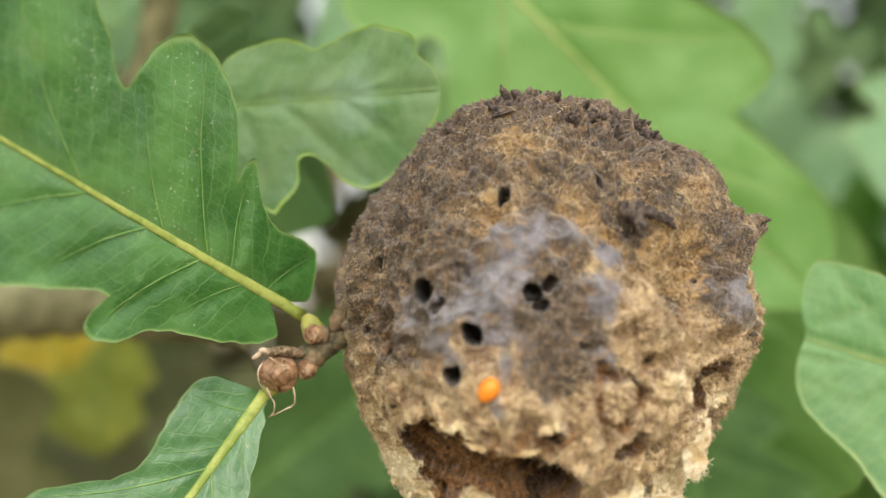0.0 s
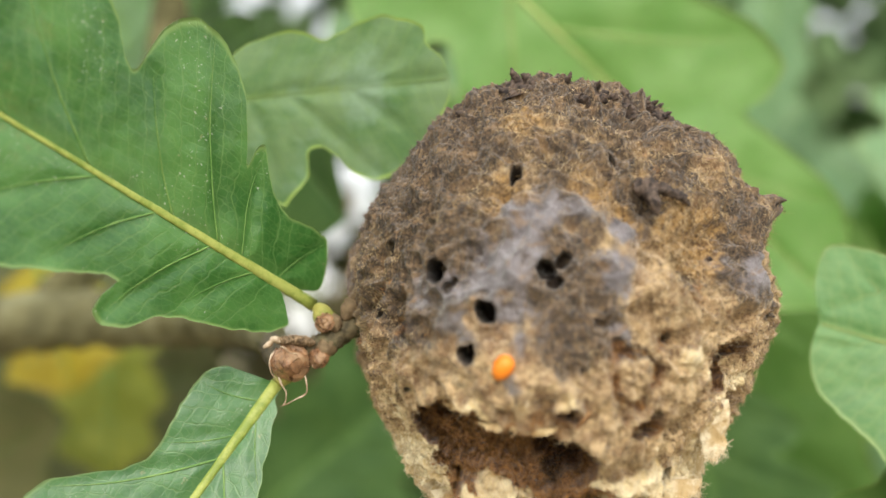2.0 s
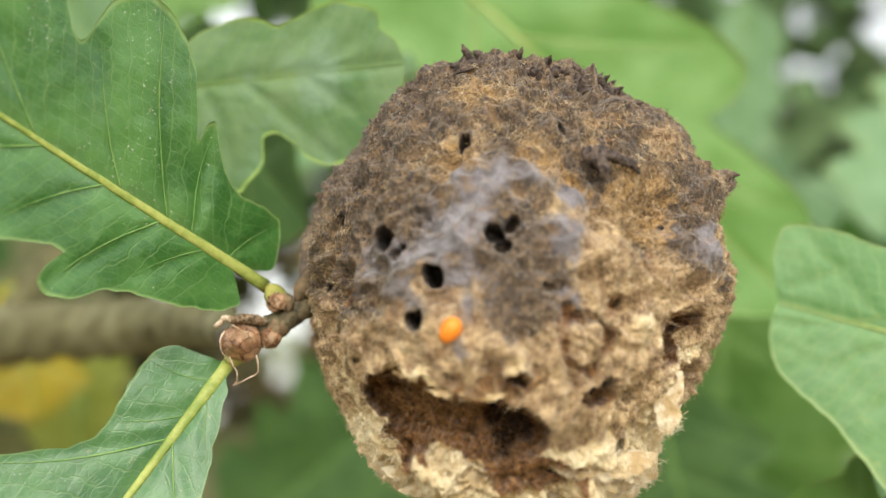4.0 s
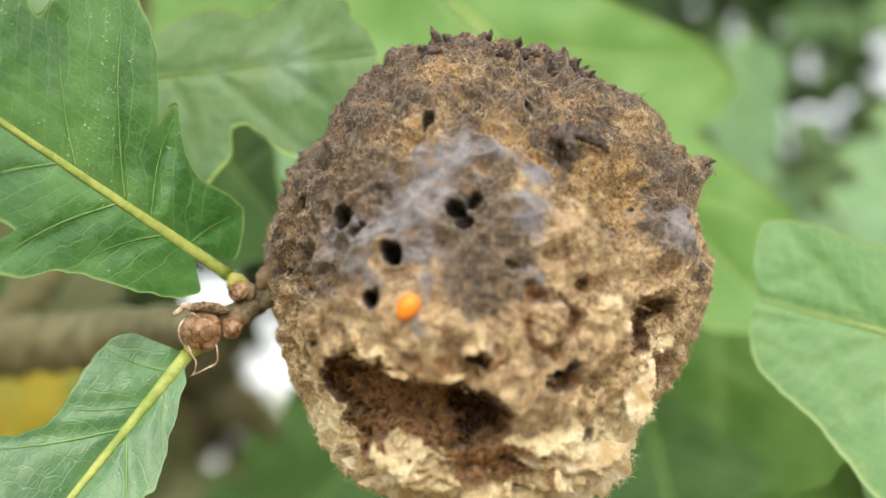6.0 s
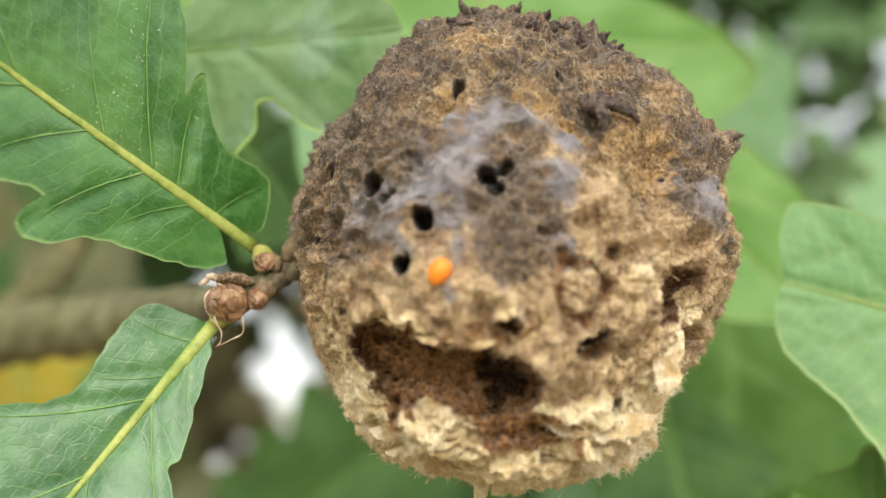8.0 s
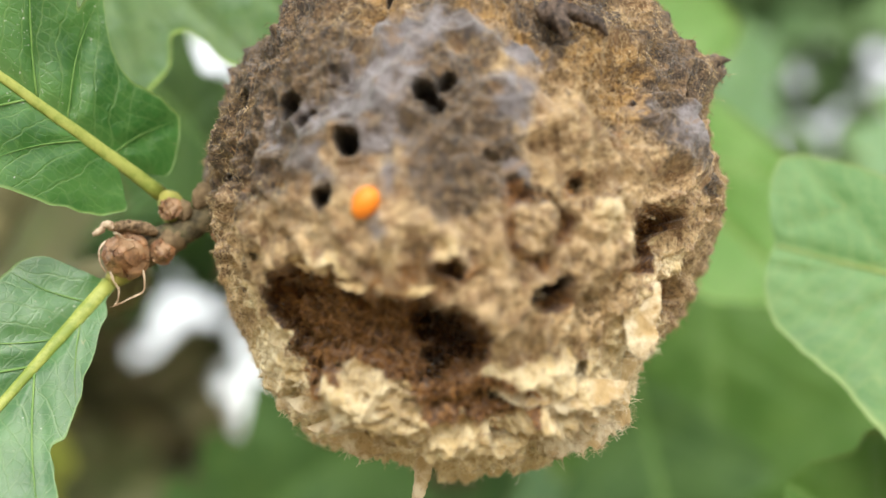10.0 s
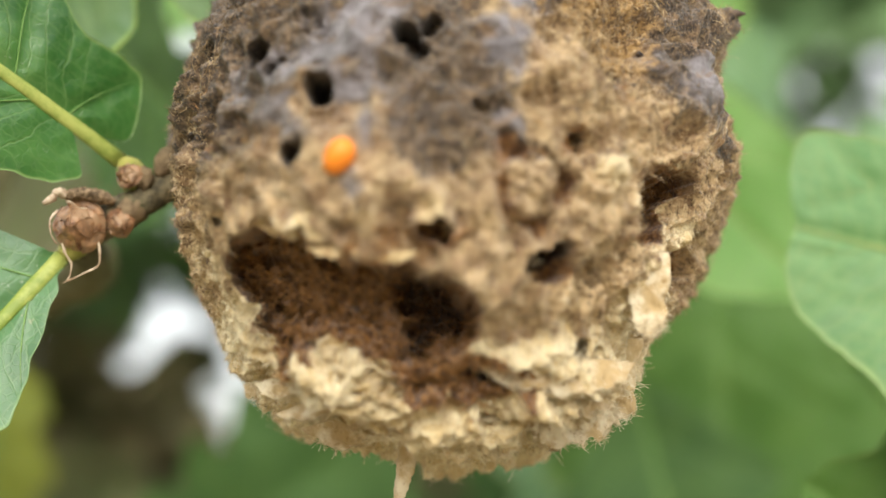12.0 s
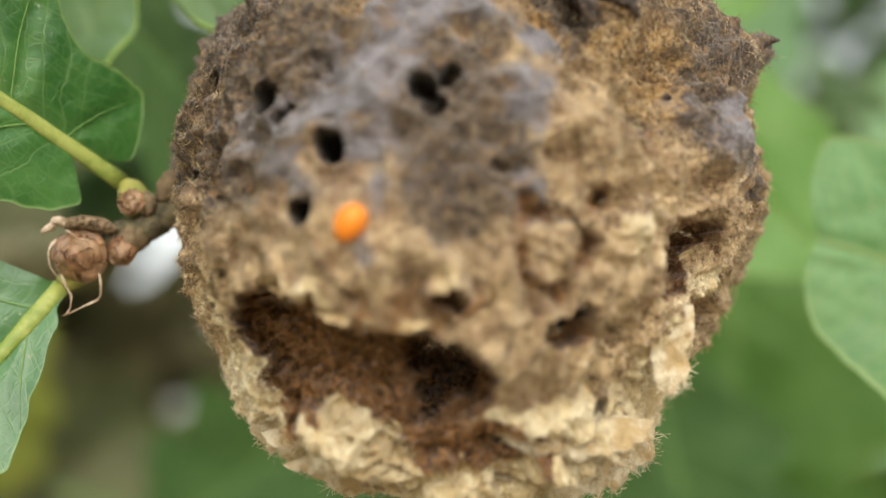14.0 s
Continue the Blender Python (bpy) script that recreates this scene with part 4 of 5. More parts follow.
# The leaf over the twig; its blade leans towards the viewer.
leaf((-20.9, -2.1, -0.2), (-0.663, -0.636, 0.394), (0.672, -0.738, -0.062),
     [(4.6, 0.4), (3.6, 1.6), (2.2, 2.7), (3.0, 3.8), (4.6, 4.7), (7.7, 5.9), (11.4, 6.8), (14.2, 7.8), (16.6, 9.8), (18.8, 10.8), (20.0, 10.1), (19.8, 8.5), (18.9, 7.1), (20.5, 7.0), (25, 9.0), (30, 11),
      (36, 15.5), (39, 15), (39.5, 9), (45, 10), (49, 9), (51, 5), (53, 0)],
     [(3.4, 0.4), (2.2, 0.8), (0.5, 1.5), (0.9, 3.4), (1.9, 5.3), (3.2, 5.7), (4.6, 5.8), (6.2, 5.4), (7.6, 5.7), (9.2, 6.6), (10.5, 7.8), (11.9, 9.4), (12.7, 9.0), (12.8, 7.3), (14.0, 9.2), (16.3, 12.4), (19.0, 14.6), (21.9, 15.5), (23.8, 15.0),
      (25.1, 13.3), (25.5, 11.0), (25.8, 8.8), (27.2, 9.2), (29.0, 11.3), (31.5, 13.2), (35, 16), (39, 15.5), (40, 10), (45, 10), (49, 8), (53, 0)],
     [(5.0, 0, 2.2, -5.0), (11.5, 0, 20.8, -14.8), (25.0, 0, 37.5, -10.5), (24.0, 0, 33.5, 7.5), (12.0, 0, 19.0, 9.6), (18.0, 0, 25.5, 8.0), (9.0, 0, 11.8, -8.8), (7.0, 0, 12.5, 5.6), (33, 0, 41, -9), (33, 0, 38, 14), (16.5, 0, 24.3, -9.5)],
     BLADE, "glossy dark green lobed oak leaf with pale midrib and dusty specks", fold=0.10, wave=0.5, seed=21, fine=44, rib=0.50,
     stalk=[(-20.5, -2.3, -0.7), (-20.0, -2.6, -1.5), (-19.4, -2.8, -2.4)])
# The leaf that hangs below the bud.
leaf((-24.0, -3.8, -7.2), (-0.495, -0.347, -0.797), (0.251, -0.935, 0.251),
     [(0, 0.5), (0.6, 0.55), (1.3, 0.7), (2.2, 1.5), (3.2, 1.75), (4.9, 2.6), (5.3, 2.7), (7.2, 3.5), (9.0, 4.3), (10.8, 5.0), (12.0, 4.7), (13.4, 6.2), (17, 9.5), (20, 9.5), (22, 7), (27, 9), (31, 8), (34, 4), (37, 0)],
     [(0, 0.5), (0.7, 1.4), (1.1, 2.8), (1.6, 4.5), (3.6, 5.8), (6.3, 5.6), (8.5, 5.3), (11.6, 5.1), (13.7, 6.2), (15.2, 7.7), (19, 11), (22, 10.5), (24, 7), (29, 8), (33, 5), (37, 0)],
     [(3.0, 0, 8.6, 4.0), (8.0, 0, 17.5, 8.8), (2.0, 0, 4.0, -5.4), (8.0, 0, 18.5, -10.2), (5.5, 0, 10.0, -4.8), (16, 0, 27, 8.5), (16, 0, 28.5, -7.5)],
     DUSTY, "green lobed oak leaf hanging below a brown bud", fold=0.16, wave=0.3, seed=33, fine=36, rib=0.52,
     stalk=[(-23.5, -3.5, -6.6), (-23.0, -3.2, -5.7), (-22.4, -2.9, -4.8)])
# The grey-green leaf behind, turned to the gall.
leaf((-32.0, 6.0, 19.6), (0.987, -0.121, 0.101), (-0.11, -0.988, -0.11),
     [(0, 0.4), (2.0, 4.6), (7.7, 6.0), (10.9, 4.9), (15.5, 6.5), (18.7, 6.0), (20.4, 5.0), (20.6, 3.4), (21.8, 2.2), (22.6, 0.0)],
     [(0, 0.4), (2.6, 8.3), (5.2, 10.7), (6.4, 9.9), (8.0, 8.1), (8.3, 5.7), (9.8, 5.5), (11.1, 6.7), (12.7, 8.3), (14.8, 9.0), (17.1, 8.2), (18.6, 6.7), (20.6, 4.7), (22.2, 2.1), (22.6, 0.0)],
     [(3, 0, 8, 5.4), (9, 0, 16, 5.8), (3, 0, 5.5, -9.8), (7, 0, 14.6, -8.2), (13, 0, 19, -5.6), (14, 0, 19.8, 4.2)],
     GREY_GREEN, "grey-green lobed oak leaf behind the gall, with yellow margin", fold=-0.05, wave=0.6, seed=45, fine=30, rib=0.08, vein_skin=GREY_GREEN)

# The leaf to the other side of the gall, its paler underside to the viewer; it sways.
SWAYING = leaf((41.4, 8.6, -3.6), (-0.938, 0.225, 0.265), (-0.205, -0.973, 0.102),
     [(-22, 0.4), (-18, 5), (-12, 12), (-6, 17), (0, 15.2), (2.9, 13.1), (4.4, 12.0), (6.7, 10.3), (9.4, 8.8), (12.1, 7.5), (13.6, 6.3), (14.8, 4.1), (15.2, 2.4), (15.2, 1.0), (15.1, 0.0)],
     [(-22, 0.4), (-18, 4), (-10, 10), (-2, 9), (3, 8), (8.1, 8.1), (11.4, 8.5), (14.3, 8.4), (16.3, 7.8), (16.8, 6.4), (16.7, 4.4), (16.1, 2.3), (15.5, 0.9), (15.1, 0.0)],
     [(3.5, 0, 10.5, -4.8), (10.4, -4.7, 14.6, -7.6), (10.3, -4.7, 14.4, -1.5), (5.3, -1.0, 12.6, 1.6), (12.5, 1.6, 14.9, 1.9), (2.0, 0, 6.4, 2.8), (6.4, 2.8, 9.0, 5.6), (-4, 0, 4, 8), (-3, 0, 3, -7)],
     PALE_SIDE, "pale green oak leaf underside with netted veins", fold=-0.03, wave=0.35, seed=57, fine=34, rib=0.30, vein_skin=VEIN)


# ---- the twig and its buds ----
def build_twig():
    twig = thing("oak_twig", (-22, -9, -4.5), "knobbly brown oak twig with buds, carrying the gall", "twig")
    line = np.array([(-13.5, -1.0, 0.4), (-16.0, -1.6, -0.8), (-18.6, -2.6, -2.6), (-20.5, -2.9, -4.0), (-22.6, -2.2, -4.8), (-24.4, 1.5, -5.0), (-26.6, 12, -3.8), (-32, 30, -1.8), (-46, 50, -1.2), (-68, 68, -2), (-115, 95, -8)])
    o = np.array((-22, -9, -4.5))
    v, q = tube(curve_through(line[:7] - o, 14), (1.15, 1.0, 1.05, 1.2, 1.25, 1.3, 1.4), 18, 0.2, 4)
    part("stem", mesh_from("stem", v, q), BARK, twig, "dark greenish brown bark")
    v, q = tube(curve_through(line[6:] - o, 14), (1.4, 2.6, 3.5, 4.0, 4.4), 18, 0.7, 5)
    part("older_stem", mesh_from("older_stem", v, q), OLD_BARK, twig, "thicker stem mottled with grey lichen")
    scar = curve_through(np.array([(-20.8, -4.2, -3.6), (-21.5, -4.7, -3.4), (-22.4, -5.0, -3.35), (-23.3, -5.1, -3.4), (-23.8, -5.0, -3.5)]) - o, 9)
    v, q = tube(scar, (0.35, 0.62, 0.66, 0.55, 0.3), 20, 0.16, 8, 0.7)
    part("scar", mesh_from("scar", v, q), SCAR_GREY, twig, "grey-brown ragged leaf scar")
    v, q = tube(curve_through(np.array([(-23.6, -5.2, -3.5), (-24.2, -5.4, -3.3), (-24.5, -5.3, -3.7), (-25.1, -5.3, -4.1)]) - o, 7), (0.2, 0.36, 0.2, 0.26, 0.12), 10, 0.12, 11)
    part("scar_tip", mesh_from("scar_tip", v, q), PAPER, twig, "pale papery tip")
    for k, (a, b, r) in enumerate((((-17.3, -2.3, 0.4), (-18.4, -3.1, -1.4), 0.85), ((-16.6, -2.4, 1.6), (-17.8, -3.0, -0.2), 0.55), ((-19.4, -2.4, -3.6), (-20.6, -4.1, -4.6), 0.95), ((-18.8, -3.2, -1.8), (-19.8, -3.6, -1.9), 0.8))):
        v, q = tube(curve_through([np.array(a) - o, (np.array(a) + np.array(b)) / 2 - o + np.array((0.1, -0.25, 0.1)), np.array(b) - o], 8), (r * 0.5, r, r * 0.9, r * 0.3), 12, 0.15, 20 + k)
        part("knob", mesh_from("knob", v, q), SCAR, twig, "brown leaf scar")
    return twig


def bud_scale(way, up, long, wide, r):
    """One overlapping scale as a thick curved shell."""
    s, t = (g.ravel() for g in np.meshgrid(np.linspace(-1, 1, 9), np.linspace(0, 1, 9), indexing="ij"))
    width = wide * (1 - t**4) ** 0.6 + 0.04
    lift = r * np.sin((0.12 + 0.86 * t) * math.pi * 0.55) / math.sin(0.98 * math.pi * 0.55)
    a = s * width
    x, y = np.sin(a) * r * np.cos(t * 1.1), np.cos(a) * r * (1.02 - 0.75 * t**2.4)
    z = (t - 0.15) * long
    side = unit(np.cross(up, way))
    front = np.cross(side, up)
    p = np.outer(x, side) + np.outer(y, -front if front @ np.asarray(way) < 0 else front) + np.outer(z, unit(up))
    p = p + np.outer(wavy(p + np.asarray(way) * 9, 1.6, 3), way) * 0.9 * t[:, None] + np.outer(wavy(p + np.asarray(way) * 5, 2.6, 4) * t, unit(up)) * 0.35
    inner = p * 0.86
    i, j = (g.ravel() for g in np.meshgrid(np.arange(8), np.arange(8), indexing="ij"))
    f = np.stack([i * 9 + j, i * 9 + j + 1, (i + 1) * 9 + j + 1, (i + 1) * 9 + j], -1)
    rim = np.r_[np.arange(9), np.arange(1, 9) * 9 + 8, 72 + np.arange(7, -1, -1), np.arange(7, 0, -1) * 9]
    nxt = np.roll(rim, -1)
    return np.vstack([p, inner]), np.vstack([f, f[:, ::-1] + 81, np.stack([rim, nxt, nxt + 81, rim + 81], -1)])


def build_bud(at, up, size, label):
    bud = thing("bud", at, label, "bud")
    core = curve_through([unit(up) * size * k for k in (-0.7, -0.2, 0.4, 0.9, 1.15)], 5)
    v, q = tube(core, (size * 0.55, size * 0.8, size * 0.72, size * 0.4, 0.05), 14, 0.04, 3, 1.0, (0.3, 0.9, 0.1))
    part("core", mesh_from("core", v, q), SCALE, bud)
    up = unit(up)
    a = unit(np.cross(up, (0.2, 0.9, 0.3)))
    b = np.cross(up, a)
    rng = random.Random(int(size * 100))
    for ring, (count, long, r) in enumerate(((6, 0.62, 1.02), (5, 0.95, 0.92), (5, 1.22, 0.76), (3, 1.38, 0.50))):
        for k in range(count):
            ang = 2 * math.pi * (k + 0.5 * ring + rng.uniform(-0.12, 0.12)) / count
            way = a * math.cos(ang) + b * math.sin(ang)
            v, q = bud_scale(way, up, size * long * rng.uniform(0.75, 1.2), rng.uniform(0.55, 0.95), size * r * rng.uniform(0.92, 1.1))
            part("scale", mesh_from("scale", v, q), SCALE, bud)
    return bud


build_twig()
build_bud((-22.85, -4.4, -5.3), (-0.08, -0.97, -0.2), 1.65, "plump orange-brown scaly bud on the twig")
build_bud((-19.9, -4.0, -1.7), (-0.4, -0.8, 0.3), 0.85, "tiny reddish brown bud at a leaf stalk")
build_bud((-20.3, -3.9, -4.9), (0.1, -0.9, -0.45), 0.9, "tiny dark brown bud under the twig")
build_bud((-16.3, -3.4, -3.4), (-0.6, -0.7, -0.2), 0.65, "tiny dark red bud beside the gall")


def build_stipules():
    """Dry papery threads round the plump bud."""
    for k, pts in enumerate((((-23.6, -5.3, -3.9), (-23.1, -6.0, -4.1), (-22.5, -6.3, -4.5), (-21.9, -6.1, -4.5)),
                             ((-24.2, -5.0, -4.4), (-24.5, -5.4, -5.2), (-24.3, -5.5, -6.2), (-23.8, -5.2, -6.9)),
                             ((-23.7, -5.0, -6.6), (-23.4, -5.0, -7.3), (-23.0, -5.0, -7.9), (-23.0, -5.0, -8.7), (-23.3, -5.0, -9.2)),
                             ((-21.4, -4.8, -6.4), (-21.2, -5.0, -7.2), (-21.25, -5.0, -8.0), (-22.1, -5.0, -8.5), (-22.9, -5.0, -8.95), (-23.5, -5.0, -9.2)))):
        o = np.array(pts[0])
        ob = thing("stipule", o, "dry brown papery thread curling round a bud", "stipule", "stipules of the bud")
        v, q = tube(curve_through(np.array(pts) - o, 7), (0.05, 0.09, 0.05, 0.07, 0.03, 0.06, 0.012), 10, 0.05, k, 0.4, (0, 1, 0.2))
        part("blade", mesh_from("stipule", v, q), PAPER, ob)


build_stipules()


# ---- foliage behind ----
leaf((-25.8, 52, 64.2), (0.737, 0.05, -0.676), (-0.05, -0.99, -0.1),
     [(0, 0.5), (8, 6), (20, 14), (30, 12), (40, 13), (50, 16.5), (57, 18.5), (63, 17.5), (64.5, 13), (64, 9.5), (70, 10), (78, 10.5), (84, 8.5), (88, 4), (91, 0)],
     [(0, 0.5), (8, 8), (18, 17), (26, 16), (30, 11), (40, 18), (50, 22), (54, 14), (62, 17), (70, 16), (73, 9), (82, 8), (91, 0)],
     [(12, 0, 22, 13), (38, 0, 58, 17.5), (62, 0, 80, 9), (8, 0, 20, -16), (30, 0, 49, -20), (50, 0, 67, -15)],
     FRESH, "large light green oak leaf behind the gall", fold=0.05, wave=0.9, seed=101, fine=16, rib=0.8, vein_skin=VEIN)
generic_leaf((37, 104, 36), (0.06, 0.1, -0.98), (-0.2, -0.95, 0.05), 104, 47, SHADE_GREEN, "long hanging green oak leaf behind the gall", 102, 4, 0.7, fold=0.08, wave=0.9)
generic_leaf((25, 92, -2), (0.25, 0.05, -0.95), (0.1, -0.98, 0.0), 50, 32, DEEP_GREEN, "dark green oak leaf hanging below the gall", 103, 3, 0.6, fold=0.1, wave=0.8)
generic_leaf((50, 22, -30), (-0.85, -0.2, 0.45), (-0.1, -0.95, 0.2), 24, 16, SHADE_GREEN, "small pale green oak leaf under the others", 104, 3, 0.6, wave=0.5)
generic_leaf((-84, 117, 10), (0.3, 0.0, -0.95), (0.0, -0.97, 0.2), 25, 20, YELLOW, "yellowed oak leaf below the branch", 105, 3, 0.75, wave=0.7)
generic_leaf((-80, 150, 6), (0.06, 0.0, -0.98), (0.1, -0.97, 0.2), 38, 20, LIME, "yellow-green oak leaf hanging further back", 107, 3, 0.75, wave=0.7)
generic_leaf((58, 180, 84), (-0.04, 0.02, -0.99), (0.0, -0.9, 0.4), 40, 17, UNDER, "pale green oak leaf further back", 108, 3, 0.75, wave=0.7)
generic_leaf((-46, 60, 37), (0.62, -0.35, -0.7), (0.1, -0.62, -0.75), 36, 25, DEEP_GREEN, "dark green oak leaf in the shade behind the twig", 106, 3, 0.7, wave=0.6)


# Where the sky shows between the leaves behind: x, z and half width in mm, at 200 mm behind the gall.
GAPS = ((-46, 5, 8), (-64, 19, 7.5), (-33, 26, 5), (-60, 77, 6), (44, 93, 4), (77, 71, 2.6), (76, 61, 2.0), (92, 84, 3.5), (64, 91, 2.0))


def leaf_pose(at, along, normal):
    """The pose of a leaf made at the origin along +x with its face to -y."""
    x = unit(along)
    y = -unit(np.asarray(normal, float) - x * (np.asarray(normal, float) @ x))
    z = np.cross(x, y)
    m = Matrix((x, y, z)).transposed().to_4x4()
    m.translation = Vector(at) * MM
    return m


def build_sprays():
    """Leaves further back, spread so that the sky shows between them in places."""
    rng = random.Random(12)
    moulds = {}
    made = 0
    for k in range(4000):
        y = rng.uniform(120, 290)
        near = (y + 115) / 315
        x, z = rng.uniform(-140, 150) * near, rng.uniform(-85, 125) * near - 14 * (1 - near)
        turn = rng.uniform(0, 2 * math.pi)
        along = np.array((math.cos(turn), rng.uniform(-0.3, 0.3), math.sin(turn) * 0.9))
        shape = rng.randrange(3)
        long = (44, 54, 64)[shape]
        tip = np.array((x, y, z)) + unit(along) * long
        a, b = np.array((x, z)), tip[[0, 2]]
        free = True
        for gx, gz, half in GAPS:
            px, pz = gx * near, (gz + 14) * near - 14
            s = np.clip(((np.array((px, pz)) - a) @ (b - a)) / ((b - a) @ (b - a)), 0, 1)
            free &= np.linalg.norm(a + s * (b - a) - (px, pz)) > half * near + long * 0.24
        if not free:
            continue
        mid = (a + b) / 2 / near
        # Low and left leaves take blades with the shade already in their colour.
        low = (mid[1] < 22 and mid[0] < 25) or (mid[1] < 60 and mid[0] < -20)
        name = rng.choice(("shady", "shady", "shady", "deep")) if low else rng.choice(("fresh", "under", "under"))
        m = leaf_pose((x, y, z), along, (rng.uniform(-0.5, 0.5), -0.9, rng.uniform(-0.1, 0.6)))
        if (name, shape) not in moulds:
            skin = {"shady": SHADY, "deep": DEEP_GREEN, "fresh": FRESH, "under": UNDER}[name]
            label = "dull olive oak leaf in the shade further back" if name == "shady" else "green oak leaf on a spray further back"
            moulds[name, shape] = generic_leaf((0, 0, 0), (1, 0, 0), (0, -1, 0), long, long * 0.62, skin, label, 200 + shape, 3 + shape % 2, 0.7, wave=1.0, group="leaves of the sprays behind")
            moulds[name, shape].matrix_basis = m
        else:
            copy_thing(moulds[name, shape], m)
        made += 1
        if made == 150:
            break


build_sprays()


def build_shrub():
    """Masses of small leaves behind the sprays, open where the sky shows."""
    rng = np.random.default_rng(14)
    n = 7000
    y = rng.uniform(300, 430, n)
    near = (y + 115) / 315
    flat = np.stack([rng.uniform(-150, 165, n), rng.uniform(-90, 140, n)], -1)
    keep = np.ones(n, bool)
    for gx, gz, half in GAPS:
        bearing = np.arctan2(flat[:, 1] - gz, flat[:, 0] - gx)
        edge = (half + 3.0) * (1 + 0.28 * np.sin(2 * bearing + gx) + 0.18 * np.sin(3 * bearing + gz)) + rng.normal(size=n) * 2.2
        keep &= np.hypot(flat[:, 0] - gx, flat[:, 1] - gz) > edge
    keep &= rng.random(n) < 0.85 + 0.2 * (flat[:, 1] < 10)
    # Low on the left, shade is coloured in with duller olive tones.
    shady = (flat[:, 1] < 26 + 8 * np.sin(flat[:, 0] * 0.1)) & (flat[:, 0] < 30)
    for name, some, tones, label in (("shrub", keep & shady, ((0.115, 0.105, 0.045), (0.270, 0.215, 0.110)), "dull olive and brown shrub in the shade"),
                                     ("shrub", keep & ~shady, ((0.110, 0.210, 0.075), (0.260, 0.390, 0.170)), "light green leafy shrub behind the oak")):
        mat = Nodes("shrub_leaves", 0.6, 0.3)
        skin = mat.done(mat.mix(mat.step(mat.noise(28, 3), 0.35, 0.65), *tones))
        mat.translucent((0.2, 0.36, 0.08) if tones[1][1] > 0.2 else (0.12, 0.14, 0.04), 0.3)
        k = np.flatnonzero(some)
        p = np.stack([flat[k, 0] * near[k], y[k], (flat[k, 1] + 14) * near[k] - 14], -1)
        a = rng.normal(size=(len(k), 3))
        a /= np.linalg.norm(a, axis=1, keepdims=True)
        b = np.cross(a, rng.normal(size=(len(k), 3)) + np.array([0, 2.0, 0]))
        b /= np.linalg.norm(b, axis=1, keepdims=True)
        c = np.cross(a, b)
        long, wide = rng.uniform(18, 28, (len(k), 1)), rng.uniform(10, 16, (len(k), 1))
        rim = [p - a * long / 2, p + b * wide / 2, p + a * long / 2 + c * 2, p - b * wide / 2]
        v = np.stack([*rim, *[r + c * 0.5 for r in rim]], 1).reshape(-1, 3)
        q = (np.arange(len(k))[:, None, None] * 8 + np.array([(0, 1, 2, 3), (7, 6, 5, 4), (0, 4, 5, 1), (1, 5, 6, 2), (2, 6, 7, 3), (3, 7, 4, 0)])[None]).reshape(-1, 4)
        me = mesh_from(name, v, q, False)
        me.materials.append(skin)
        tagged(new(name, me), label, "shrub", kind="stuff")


build_shrub()


def build_stems():
    for k, (pts, r, label) in enumerate((
            (((-60, 92, 150), (-57, 92, 70), (-57, 90, 40), (-62, 80, 14), (-69, 69, -4)), (2.6, 2.8, 3.2), "thin brown stem standing behind the leaves"),)):
        o = np.array(pts[0], float)
        ob = thing("branch", o, label, "branch")
        v, q = tube(curve_through(np.array(pts) - o, 12), r, 12, 0.3, k)
        part("bark", mesh_from("branch", v, q), OLD_BARK, ob)
        for i, (at, way) in enumerate((((-57, 91, 55), (0.5, -0.6, 0.6)), ((-58, 92, 100), (-0.8, -0.4, 0.4)), ((-60, 84, 22), (0.6, -0.5, 0.5)))):
            foot = np.array(at, float) - o
            v, q = tube(curve_through([foot, foot + unit(way) * 3.5, foot + unit(way) * 6 + np.array([0, 0, 1.5])], 6), (1.6, 1.1, 0.8, 0.3), 10, 0.25, 60 + i)
            part("side_shoot", mesh_from("side_shoot", v, q), OLD_BARK, ob, "short broken side shoot")


build_stems()
generic_leaf((-74, 292, -22), (0.8, 0.1, -0.4), (0.1, -0.9, 0.4), 34, 22, TAN_LEAF, "withered tan oak leaf caught below", 301, 3, 0.7, wave=1.5)


# ---- the ground and the wood beyond ----
def build_ground():
    soil = Nodes("leaf_litter", 0.95, 0.1)
    n, big = soil.noise(30, 6, 0.7), soil.noise(2.5, 4, 0.6)
    colour = soil.mix(soil.step(n, 0.35, 0.65), (0.22, 0.17, 0.11), (0.44, 0.35, 0.24))
    colour = soil.mix(soil.step(big, 0.50, 0.66), colour, (0.12, 0.19, 0.05))
    soil.bump(n, 0.8, 0.02)
    mat = soil.done(colour)
    s = np.linspace(-1, 1, 121)
    s = np.sign(s) * np.abs(s) ** 3 * 400000
    x, y = (g.ravel() for g in np.meshgrid(s, s, indexing="ij"))
    z = -1250 + 40 * wavy(np.stack([x, y, 0 * x], -1), 0.002, 3)
    i, j = (g.ravel() for g in np.meshgrid(np.arange(120), np.arange(120), indexing="ij"))
    q = np.stack([i * 121 + j, (i + 1) * 121 + j, (i + 1) * 121 + j + 1, i * 121 + j + 1], -1)
    me = mesh_from("ground", np.stack([x, y, z], -1), q)
    me.materials.append(mat)
    tagged(new("ground", me), "brown leaf litter with green patches under the trees", "ground", kind="structure")


build_ground()


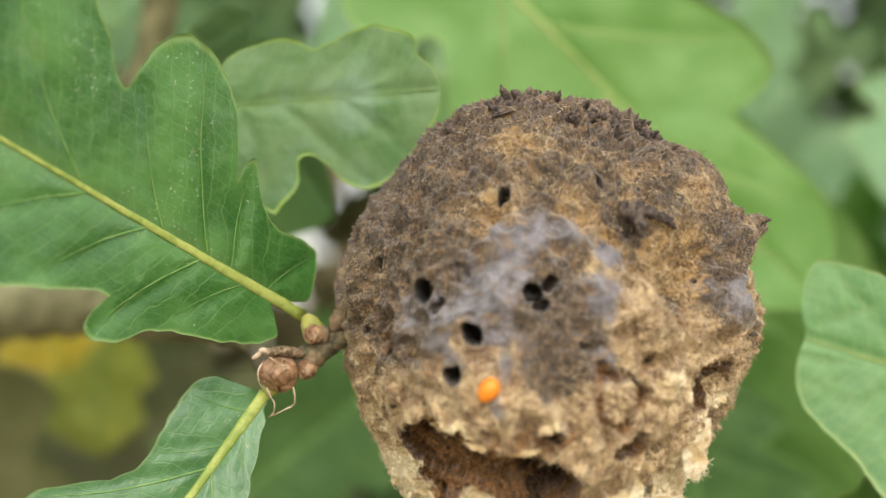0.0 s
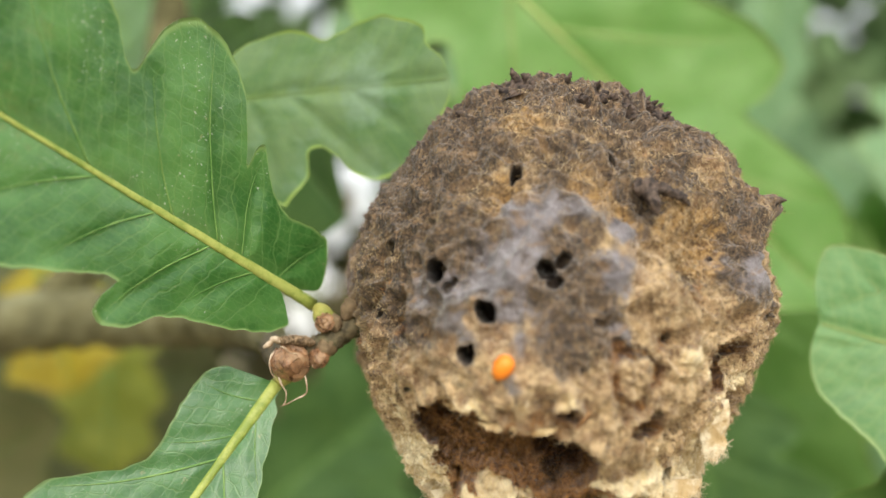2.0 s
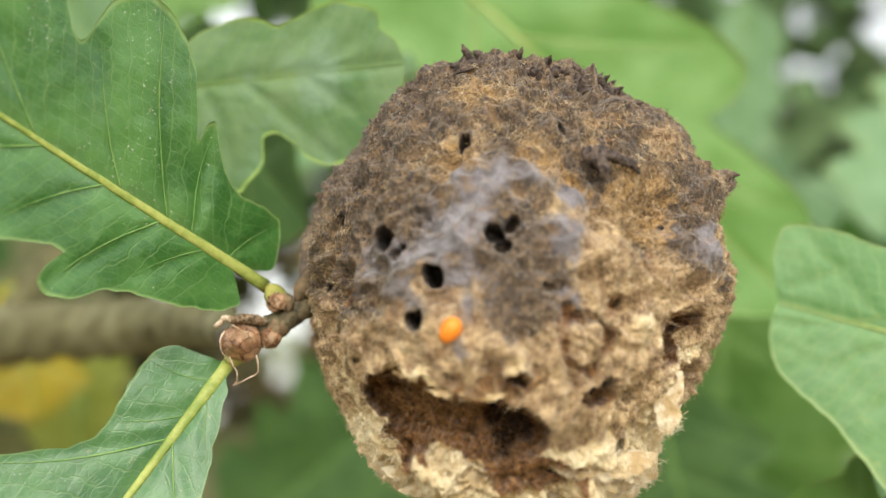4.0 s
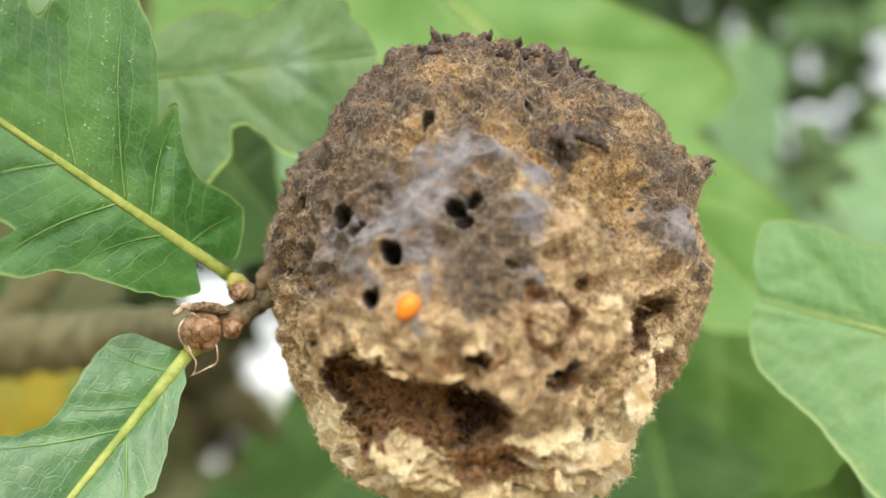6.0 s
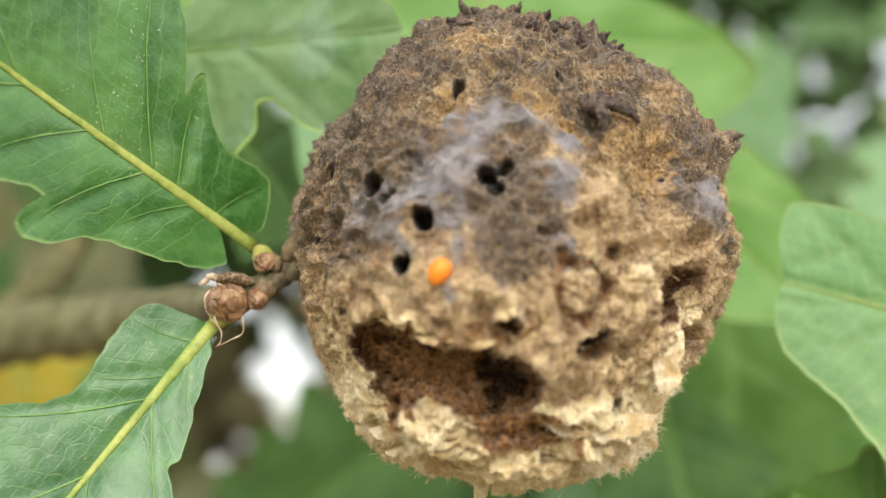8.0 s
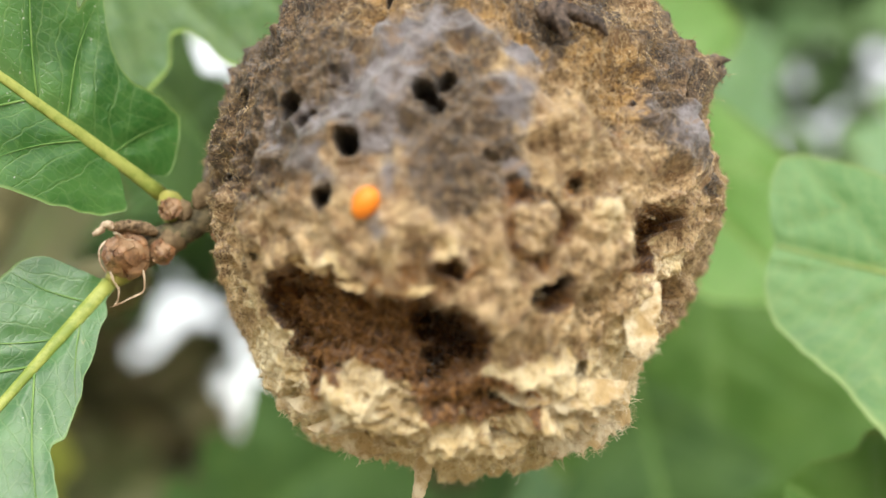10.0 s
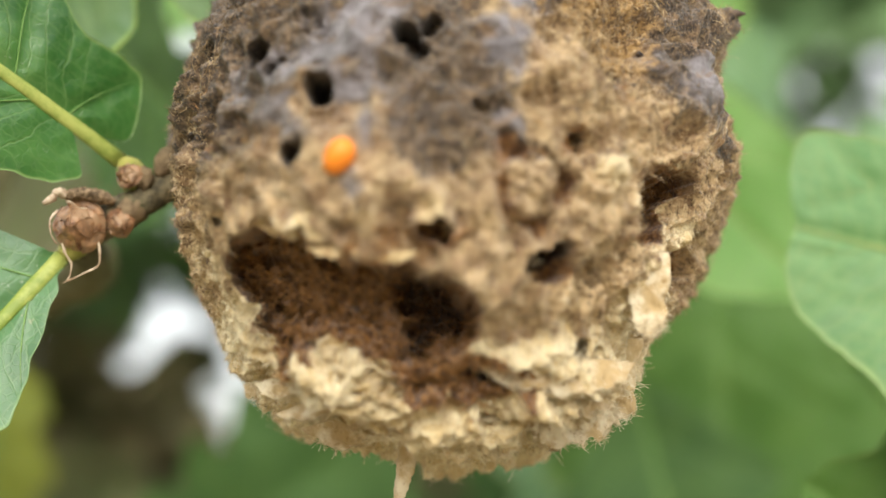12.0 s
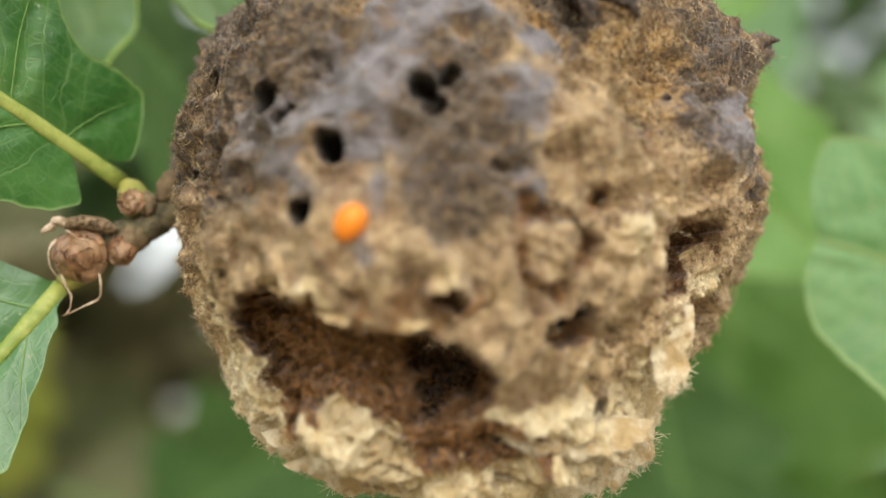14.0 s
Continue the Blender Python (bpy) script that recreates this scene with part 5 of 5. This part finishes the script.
def build_far_foliage():
    """The undergrowth and crowns beyond, as masses of loose leaves."""
    mat = Nodes("far_leaves", 0.6, 0.3)
    tone = mat.mix(mat.random(), (0.06, 0.13, 0.035), (0.13, 0.22, 0.065))
    mat.translucent((0.15, 0.35, 0.04), 0.3)
    skin = mat.done(mat.mix(mat.noise(3, 2), tone, (0.20, 0.21, 0.09)))
    rng = np.random.default_rng(8)
    for name, centre, size, count, label in (
            ("bush", (300, 1500, -700), (1500, 500, 520), 5200, "leafy green bush beyond the oak"),
            ("bush", (-900, 2100, -600), (1100, 500, 620), 4200, "leafy green bush beyond the oak"),
            ("bush", (1700, 2600, -300), (900, 500, 900), 4200, "tall leafy green bush beyond the oak")):
        p = rng.normal(size=(count, 3)) * np.array(size) * 0.5
        a = rng.normal(size=(count, 3))
        a /= np.linalg.norm(a, axis=1, keepdims=True)
        b = np.cross(a, rng.normal(size=(count, 3)))
        b /= np.linalg.norm(b, axis=1, keepdims=True)
        long, wide = rng.uniform(45, 80, (count, 1)), rng.uniform(20, 34, (count, 1))
        n = np.cross(a, b)
        rim = [p - a * long / 2, p + b * wide / 2 - a * long * 0.1, p + a * long / 2, p - b * wide / 2 - a * long * 0.1]
        v = np.stack([*rim, *[r + n * 0.6 for r in rim]], 1).reshape(-1, 3)
        k = np.arange(count)[:, None, None] * 8
        q = (k + np.array([(0, 1, 2, 3), (7, 6, 5, 4), (0, 4, 5, 1), (1, 5, 6, 2), (2, 6, 7, 3), (3, 7, 4, 0)])[None]).reshape(-1, 4)
        me = mesh_from(name, v, q, False)
        me.materials.append(skin)
        ob = tagged(new(name, me), label, "bush", kind="stuff")
        ob.location = Vector(centre) * MM


build_far_foliage()

# The lens is focused just before the bud on the twig.
cam.data.dof.use_dof = True
cam.data.dof.focus_object = bpy.data.objects["oak_twig"]
cam.data.dof.aperture_fstop = 17.0


# ---- what moves ----
def motions():
    rest = SWAYING.location.copy()
    rows = []
    for t, dx, dz in ((0.0, 0.6, -0.8), (1.5, 0.7, -0.5), (2.5, -0.2, 0.1), (3.0, 0.2, 0.9), (4.2, 0.1, 0.3), (5.5, 0.0, 0.6), (6.5, -0.3, 0.7), (7.2, -0.4, 0.4), (8.3, 0.1, 0.5), (9.3, -0.4, 0.35),
                      (10.0, -0.1, 0.1), (11.0, 0.15, -0.45), (11.5, 0.1, -0.55), (12.0, 0.3, -0.1), (12.5, 0.0, 0.2), (13.0, 0.45, 0.1), (13.5, 0.0, 0.2), (14.0, -0.1, 0.1)):
        rows.append((t, Matrix.Translation(rest + Vector((dx, 0, dz)) * MM)))
    walk(SWAYING, rows)


motions()
